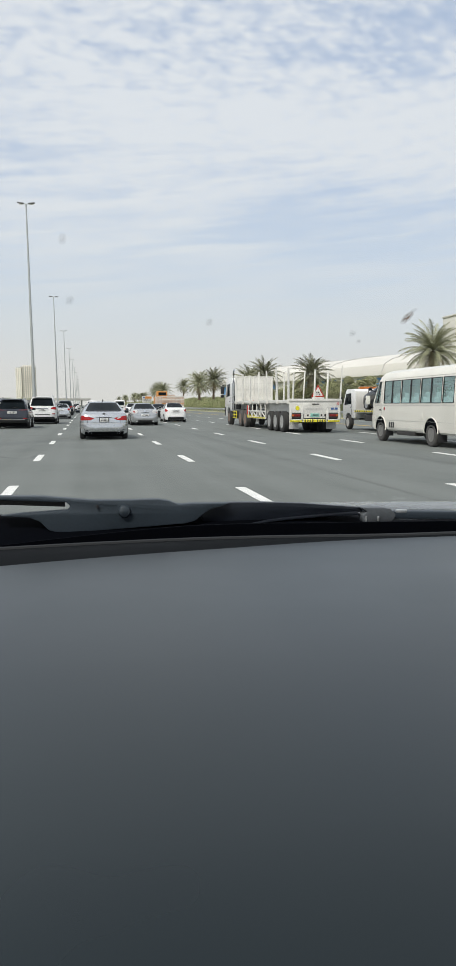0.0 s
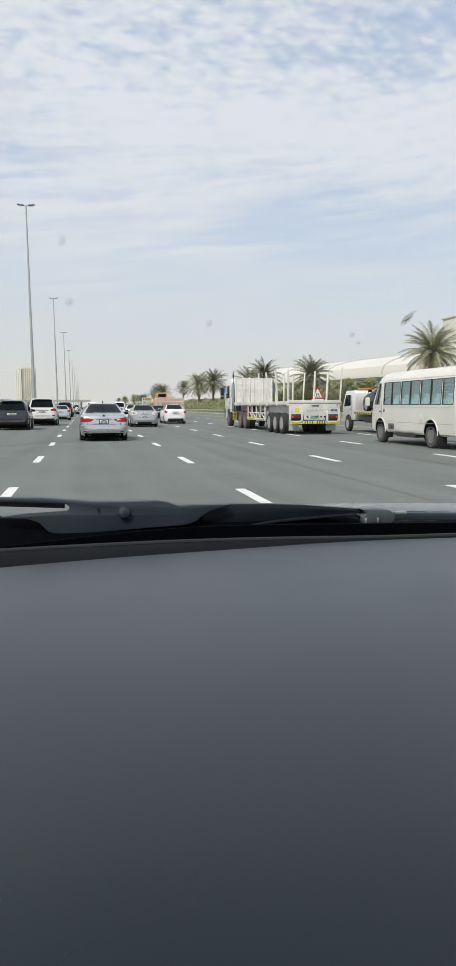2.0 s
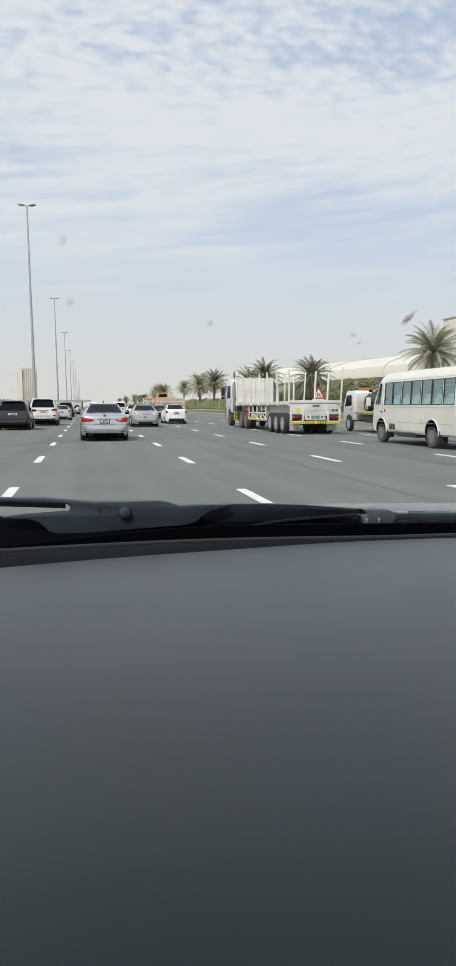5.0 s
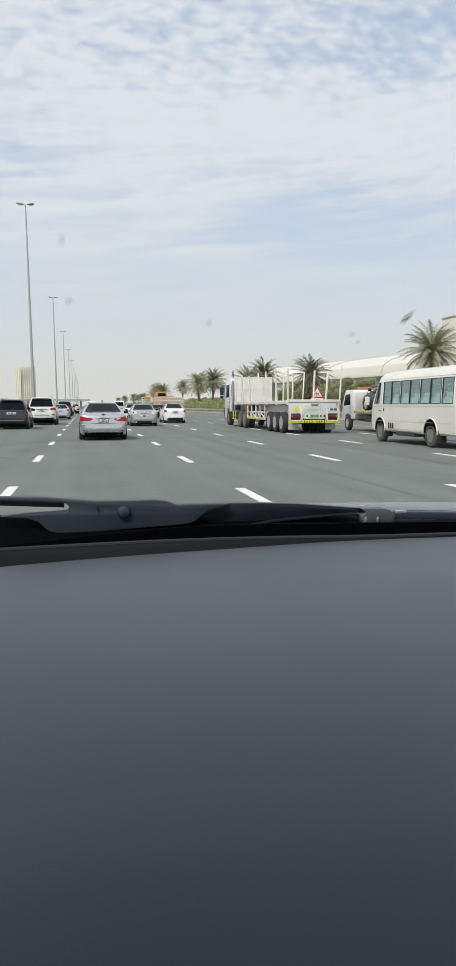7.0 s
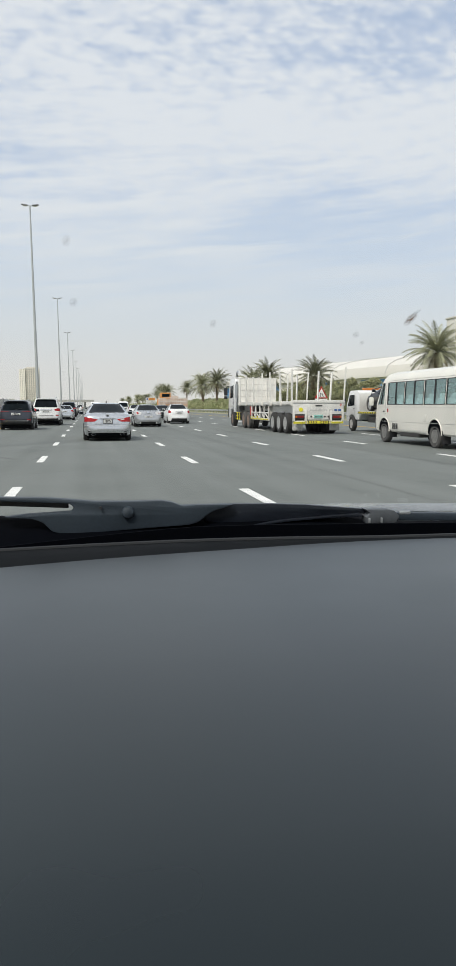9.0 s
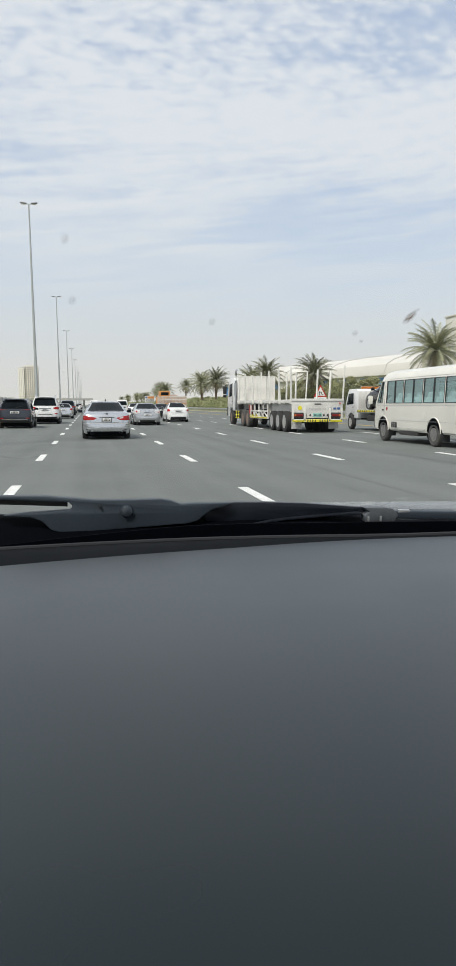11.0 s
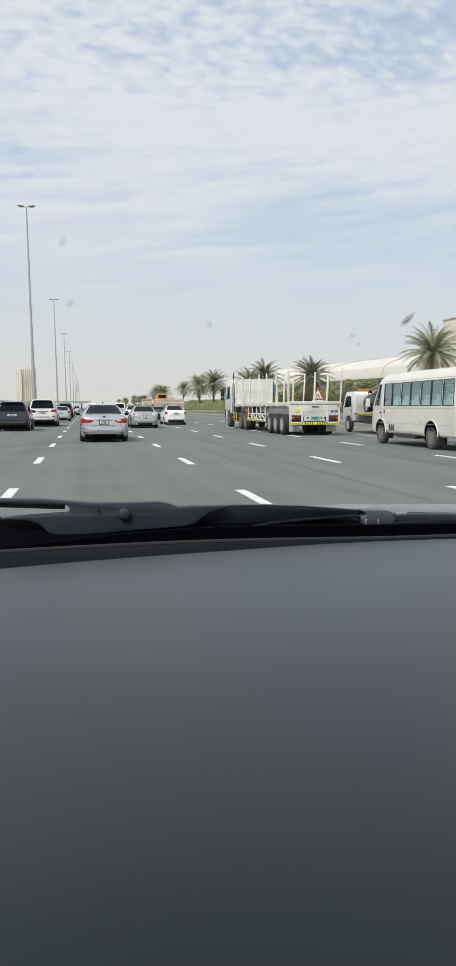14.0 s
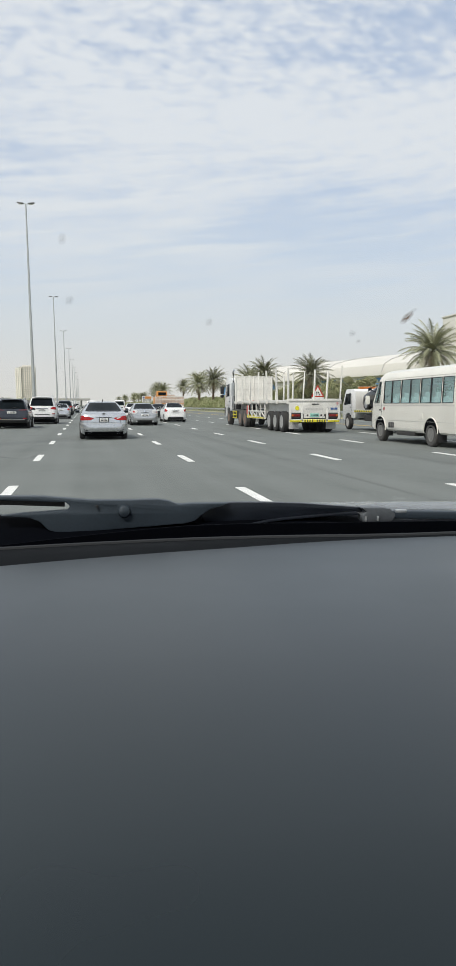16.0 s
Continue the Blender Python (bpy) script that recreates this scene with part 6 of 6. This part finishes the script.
def billboard():
    b = thing("roadside_board", pose(26.8, 330, 0), "white and orange information board beside the road", "road sign")
    for x in (-1.7, 1.7):
        part("post", rod((x, 0, 0), (x, 0, 4.0), 0.09, n=8), M["galvanised"], b)
    part("panel", box((0, -0.1, 3.9), (4.4, 0.08, 2.8), 0.02), M["plate_white"], b)
    part("header", box((0.5, -0.16, 4.65), (2.9, 0.04, 1.0), 0.01), M["orange_paint"], b)
    part("emblem", rod((-1.5, -0.18, 4.65), (-1.5, -0.14, 4.65), 0.42, n=16), M["blue_ink"], b)
    for z in (3.8, 3.3, 2.8):
        bars(b, "writing", 0, -0.16, z, 3.5, 0.25, 9, M["ink"], int(z * 10))


billboard()


def crane(x, y, h, jib, turn):
    c = thing("tower_crane", pose(x, y, 0, 0, 0, turn), "distant thin tower crane over building work", "crane", "distant cranes")
    part("mast", box((0, 0, h / 2), (1.6, 1.6, h), 0.1), M["hub_grey"], c)
    part("jib", bar((-jib * 0.3, 0, h), (jib, 0, h + 1), 1.2, 1.2, 0.1), M["hub_grey"], c)
    part("tie", rod((0, 0, h + 7), (jib * 0.7, 0, h + 1), 0.25, n=6), M["hub_grey"], c)
    part("tower_head", bar((0, 0, h), (0, 0, h + 7), 0.8, 0.8, 0.05), M["hub_grey"], c)
    part("counterweight", box((-jib * 0.28, 0, h - 1.5), (3, 2, 3), 0.1), M["hub_grey"], c)


for cx, cy, ch, cj, ca in ((330, 1500, 38, 30, 10), (372, 1560, 30, 26, 160), (395, 1500, 34, 28, 40)):
    crane(cx, cy, ch, cj, ca)

# ---- the car that carries the camera ----


def own_car():
    c = thing("car", pose(0, 0, 0), "cabin of a car with a plain dark grey dashboard", "car")
    mid = 0.35
    # dashboard top: a broad smooth sheet whose far edge follows the windscreen
    rows = []
    for i in range(29):
        u = i / 28
        row = []
        for j in range(33):
            x = mid + 0.80 * (j / 16 - 1)
            far = 1.018 - 0.27 * max(0.0, 0.34 - x) ** 1.75 + 0.022 * smooth_step(0.16, 0.45, x) - 0.10 * max(0.0, x - 0.6) ** 2
            y = 0.05 + (far - 0.05) * u
            z = 1.1125 - 0.16 * max(0.0, 0.30 - y) ** 1.4 - 0.003 * (2 * u - 1) ** 2 - 0.004 * (x - mid) ** 2
            row.append((x, y, z))
        rows.append(row)
    bm = bmesh.new()
    vs = [[bm.verts.new(p) for p in r] for r in rows]
    for a, b in zip(vs, vs[1:]):
        for j in range(32):
            bm.faces.new((a[j], a[j + 1], b[j + 1], b[j]))
    bm.normal_update()
    bmesh.ops.solidify(bm, geom=bm.faces[:], thickness=0.02)
    dash = part("dashboard", bm, M["dash"], c, "smooth dark grey soft plastic dashboard", smooth=50)
    # darker strip along the foot of the windscreen
    rings = []
    for j in range(33):
        x = mid + 0.80 * (j / 16 - 1)
        far = 1.018 - 0.27 * max(0.0, 0.34 - x) ** 1.75 + 0.022 * smooth_step(0.16, 0.45, x) - 0.10 * max(0.0, x - 0.6) ** 2
        top = 1.073 - 0.16 * max(0.0, 0.25 - x) ** 1.8
        top = max(top - 0.013 * smooth_step(0.28, 0.5, x), far + 0.005)
        zz = 1.1095 + 0.0025 * smooth_step(0.42, 0.1, x)
        rings.append([(x, far - 0.002, 1.106), (x, far + 0.35 * (top - far), zz), (x, top - 0.008, zz + 0.0005), (x, top, zz - 0.002), (x, top + 0.006, 1.06), (x, far, 1.06)])
    lip = part("dash_lip", loft(rings), M["dash_lip"], dash, smooth=50)
    part("lip_rim", pipe([(r[2][0], r[2][1] + 0.004, r[2][2] + 0.0002) for r in rings], 0.0036, 8), M["lip_rim"], lip, "smooth raised rim along the lip")
    # black foot of the windscreen and scuttle
    rings = []
    for j in range(33):
        x = mid + 0.80 * (j / 16 - 1)
        drop = 0.030 * smooth_step(0.36, 0.56, x)
        rings.append([(x, 1.11, 1.00), (x, 1.30, 1.00), (x, 1.30, 1.110 - drop), (x, 1.262, 1.130 - drop), (x, 1.225, 1.128 - drop), (x, 1.14, 1.080 - drop), (x, 1.11, 1.066 - drop)])
    part("scuttle", loft(rings), M["deep_black"], c)
    # black ceramic band printed on the glass along its foot
    rings = []
    for j in range(33):
        x = mid + 0.80 * (j / 16 - 1)
        top = 1.1285 - 0.10 * max(0.0, 0.16 - x) ** 1.25 - 0.018 * max(0.0, x - 0.25)
        rings.append([(x, 1.100, 1.06), (x, 1.104, 1.06), (x, 1.104, top), (x, 1.100, top)])
    part("black_band", loft(rings), M["deep_black"], c)
    # bonnet
    bm = bmesh.new()
    vs = []
    for i in range(17):
        y = 1.33 + 1.15 * i / 16
        row = []
        for j in range(25):
            x = mid + 0.80 * (j / 12 - 1)
            z = 1.307 - 0.1335 * y - 0.012 * (y - 1.75) ** 2 - 0.022 * (x - 0.45) - 0.22 * smooth_step(2.1, 2.48, y) ** 2 - 0.03 * smooth_step(0.60, 0.3, x)
            row.append(bm.verts.new((x, y, z)))
        vs.append(row)
    for a, b in zip(vs, vs[1:]):
        for j in range(24):
            bm.faces.new((a[j], a[j + 1], b[j + 1], b[j]))
    bm.normal_update()
    bmesh.ops.solidify(bm, geom=bm.faces[:], thickness=0.015)
    part("bonnet", bm, M["silver_paint"], c, "silver bonnet just showing over the wiper", smooth=50)
    # shell
    side = [(-1.9, 0.35), (1.35, 0.35), (2.4, 0.4), (2.4, 0.80), (1.33, 0.98), (-1.9, 1.08)]
    for s in (-1, 1):
        x = mid + s * 0.86
        part("door", slab(side, 0, x - 0.03, x + 0.03, 0.01), M["silver_paint"], c)
        bm = pipe([(x - s * 0.02, 1.25, 1.02), (x - s * 0.10, 0.75, 1.36), (x - s * 0.2, 0.22, 1.645)], 0.035, 10)
        part("windscreen_pillar", bm, M["headliner"], c)
        part("door_pillar", bar((x, -0.75, 1.05), (x - s * 0.19, -0.75, 1.645), 0.06, 0.12, 0.015), M["headliner"], c)
        part("rear_pillar", bar((x, -1.85, 1.05), (x - s * 0.19, -1.55, 1.645), 0.08, 0.3, 0.02), M["headliner"], c)
    part("roof", box((mid, -0.68, 1.675), (1.42, 1.86, 0.05), 0.02), M["headliner"], c)
    part("roof_skin", box((mid, -0.68, 1.715), (1.44, 1.9, 0.02), 0.008), M["silver_paint"], c)
    part("rear_window", slab([(-1.86, 1.09), (-1.60, 1.64), (-1.59, 1.64), (-1.85, 1.09)], 0, mid - 0.72, mid + 0.72), M["windscreen_glass"], c).visible_shadow = False
    part("floor", box((mid, 0.2, 0.33), (1.7, 4.2, 0.06), 0.01), M["black_plastic"], c)
    part("tailgate", box((mid, -1.9, 0.72), (1.7, 0.06, 0.75), 0.02), M["silver_paint"], c)
    part("bulkhead", box((mid, 0.10, 0.75), (1.6, 0.06, 0.66), 0.02), M["black_plastic"], c)
    for s in (-1, 1):
        part("seat_back", box((mid + s * 0.38, -0.75, 0.95), (0.52, 0.16, 0.75), 0.06), M["headliner"], c)
    part("nose", box((mid, 2.42, 0.62), (1.6, 0.12, 0.52), 0.05), M["silver_paint"], c)
    for y in (2.0, -1.35):
        for s in (-1, 1):
            wheel(c, mid + s * 0.9, y, 0.33, 0.2, "alloy", s, hub=0.66, deep=0.035, spokes=7)
    # windscreen
    bm = bmesh.new()
    vs = []
    for i in range(9):
        u = i / 8
        row = []
        for j in range(17):
            v = j / 8 - 1
            w = 0.80 - 0.16 * u
            row.append(bm.verts.new((mid + w * v, 1.235 - 1.0 * u - 0.10 * v * v * (1 - 0.5 * u), 1.118 + 0.525 * u)))
        vs.append(row)
    for a, b in zip(vs, vs[1:]):
        for j in range(16):
            bm.faces.new((a[j], a[j + 1], b[j + 1], b[j]))
    pane = part("windscreen", bm, M["windscreen_glass"], c, "clear windscreen with specks of dirt")
    pane.visible_shadow = False
    return c, pane


carrier, windscreen = own_car()


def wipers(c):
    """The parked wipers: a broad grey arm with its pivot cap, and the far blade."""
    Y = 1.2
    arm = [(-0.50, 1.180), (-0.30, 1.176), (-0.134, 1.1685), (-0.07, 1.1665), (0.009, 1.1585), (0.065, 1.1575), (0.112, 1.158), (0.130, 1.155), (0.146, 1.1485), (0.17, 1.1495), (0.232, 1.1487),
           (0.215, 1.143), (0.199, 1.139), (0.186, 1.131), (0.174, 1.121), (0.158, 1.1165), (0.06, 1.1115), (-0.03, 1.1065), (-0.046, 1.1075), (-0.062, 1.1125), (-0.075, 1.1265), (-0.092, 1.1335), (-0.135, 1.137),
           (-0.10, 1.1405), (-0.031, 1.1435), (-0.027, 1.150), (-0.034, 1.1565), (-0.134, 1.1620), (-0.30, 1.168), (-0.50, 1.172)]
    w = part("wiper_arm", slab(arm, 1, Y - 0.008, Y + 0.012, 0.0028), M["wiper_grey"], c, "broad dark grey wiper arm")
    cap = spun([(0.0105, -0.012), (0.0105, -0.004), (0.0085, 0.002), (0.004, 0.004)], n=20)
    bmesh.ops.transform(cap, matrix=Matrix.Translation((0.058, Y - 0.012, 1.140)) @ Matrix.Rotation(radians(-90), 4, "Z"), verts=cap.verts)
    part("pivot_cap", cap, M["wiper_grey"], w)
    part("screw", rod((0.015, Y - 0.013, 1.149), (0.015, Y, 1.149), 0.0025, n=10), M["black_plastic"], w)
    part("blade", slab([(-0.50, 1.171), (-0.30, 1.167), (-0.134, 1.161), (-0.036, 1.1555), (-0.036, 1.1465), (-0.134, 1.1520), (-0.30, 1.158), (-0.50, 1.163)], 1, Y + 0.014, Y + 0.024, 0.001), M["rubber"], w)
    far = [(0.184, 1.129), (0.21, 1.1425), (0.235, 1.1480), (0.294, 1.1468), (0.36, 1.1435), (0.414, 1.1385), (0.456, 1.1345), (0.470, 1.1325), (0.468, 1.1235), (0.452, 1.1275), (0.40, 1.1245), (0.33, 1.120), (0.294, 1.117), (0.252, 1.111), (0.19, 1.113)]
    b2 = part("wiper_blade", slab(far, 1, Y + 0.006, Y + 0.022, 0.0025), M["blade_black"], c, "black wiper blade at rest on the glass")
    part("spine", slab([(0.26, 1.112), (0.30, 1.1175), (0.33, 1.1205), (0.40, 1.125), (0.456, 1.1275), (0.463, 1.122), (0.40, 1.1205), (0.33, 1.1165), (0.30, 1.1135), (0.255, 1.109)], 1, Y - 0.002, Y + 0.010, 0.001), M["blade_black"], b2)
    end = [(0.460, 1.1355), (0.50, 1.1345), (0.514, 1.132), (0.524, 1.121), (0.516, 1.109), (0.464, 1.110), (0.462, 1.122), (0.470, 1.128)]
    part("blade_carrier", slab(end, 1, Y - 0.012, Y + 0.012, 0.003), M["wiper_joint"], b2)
    # bright metal block added in place of a glint on the joint
    part("spring_clip", box((0.531, Y - 0.015, 1.1285), (0.020, 0.006, 0.006), 0.002), M["galvanised"], b2, "small bright block standing in for a glint")
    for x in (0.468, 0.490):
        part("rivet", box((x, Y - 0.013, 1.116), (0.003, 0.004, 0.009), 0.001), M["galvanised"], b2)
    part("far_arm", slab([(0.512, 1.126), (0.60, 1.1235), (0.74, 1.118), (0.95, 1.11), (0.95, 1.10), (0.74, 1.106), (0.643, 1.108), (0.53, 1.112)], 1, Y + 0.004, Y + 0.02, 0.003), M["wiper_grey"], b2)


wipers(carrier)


def dirt_specks():
    """Specks and a squashed smear on the outside of the windscreen."""
    rnd = random.Random(2)

    def on_glass(px, pz):
        # the pane's plane, from the direction of sight (x per y, z per y)
        # y = 1.235 - (z - 1.118) / 0.525 with z = 1.31 + pz * y
        y = (1.235 - (1.31 - 1.118) / 0.525) / (1 + pz / 0.525)
        for _ in range(4):
            v = (px * y - 0.35) / 0.75
            y = (1.235 - 0.08 * v * v - (1.31 - 1.118) / 0.525) / (1 + pz / 0.525)
        return Vector((px * y, y + 0.004, 1.31 + pz * y + 0.002))
    for px, pz, size, long, lean, mt in ((0.4525, 0.1215, 0.0085, 2.4, 42, "smear"), (0.4615, 0.1310, 0.0045, 2.6, 30, "faint_smear"), (-0.0254, 0.2103, 0.008, 1.3, 80, "faint_smear"),
                                         (-0.0178, 0.1328, 0.0085, 1.2, 60, "faint_smear"), (0.1669, 0.1091, 0.008, 1.2, 60, "faint_smear"), (0.3708, 0.0979, 0.0075, 1.2, 20, "faint_smear"), (0.380, 0.087, 0.005, 1.3, 20, "faint_smear")):
        p = on_glass(px, pz)
        bm = bmesh.new()
        bmesh.ops.create_circle(bm, cap_ends=True, radius=1.0, segments=28)
        for v in bm.verts:
            v.co *= 1 + 0.18 * noise.noise(v.co * 1.7 + Vector((px * 40, 0, 0)))
        o = tagged(obj("dirt_speck", bm, M[mt]), "small dried smear on the windscreen glass", "dirt", "specks on the windscreen")
        o.matrix_basis = Matrix.Translation(p) @ Matrix.Rotation(radians(90), 4, "X") @ Matrix.Rotation(radians(lean), 4, "Z") @ Matrix.Diagonal((size * long * 0.5, size * 0.5, 1, 1))


dirt_specks()
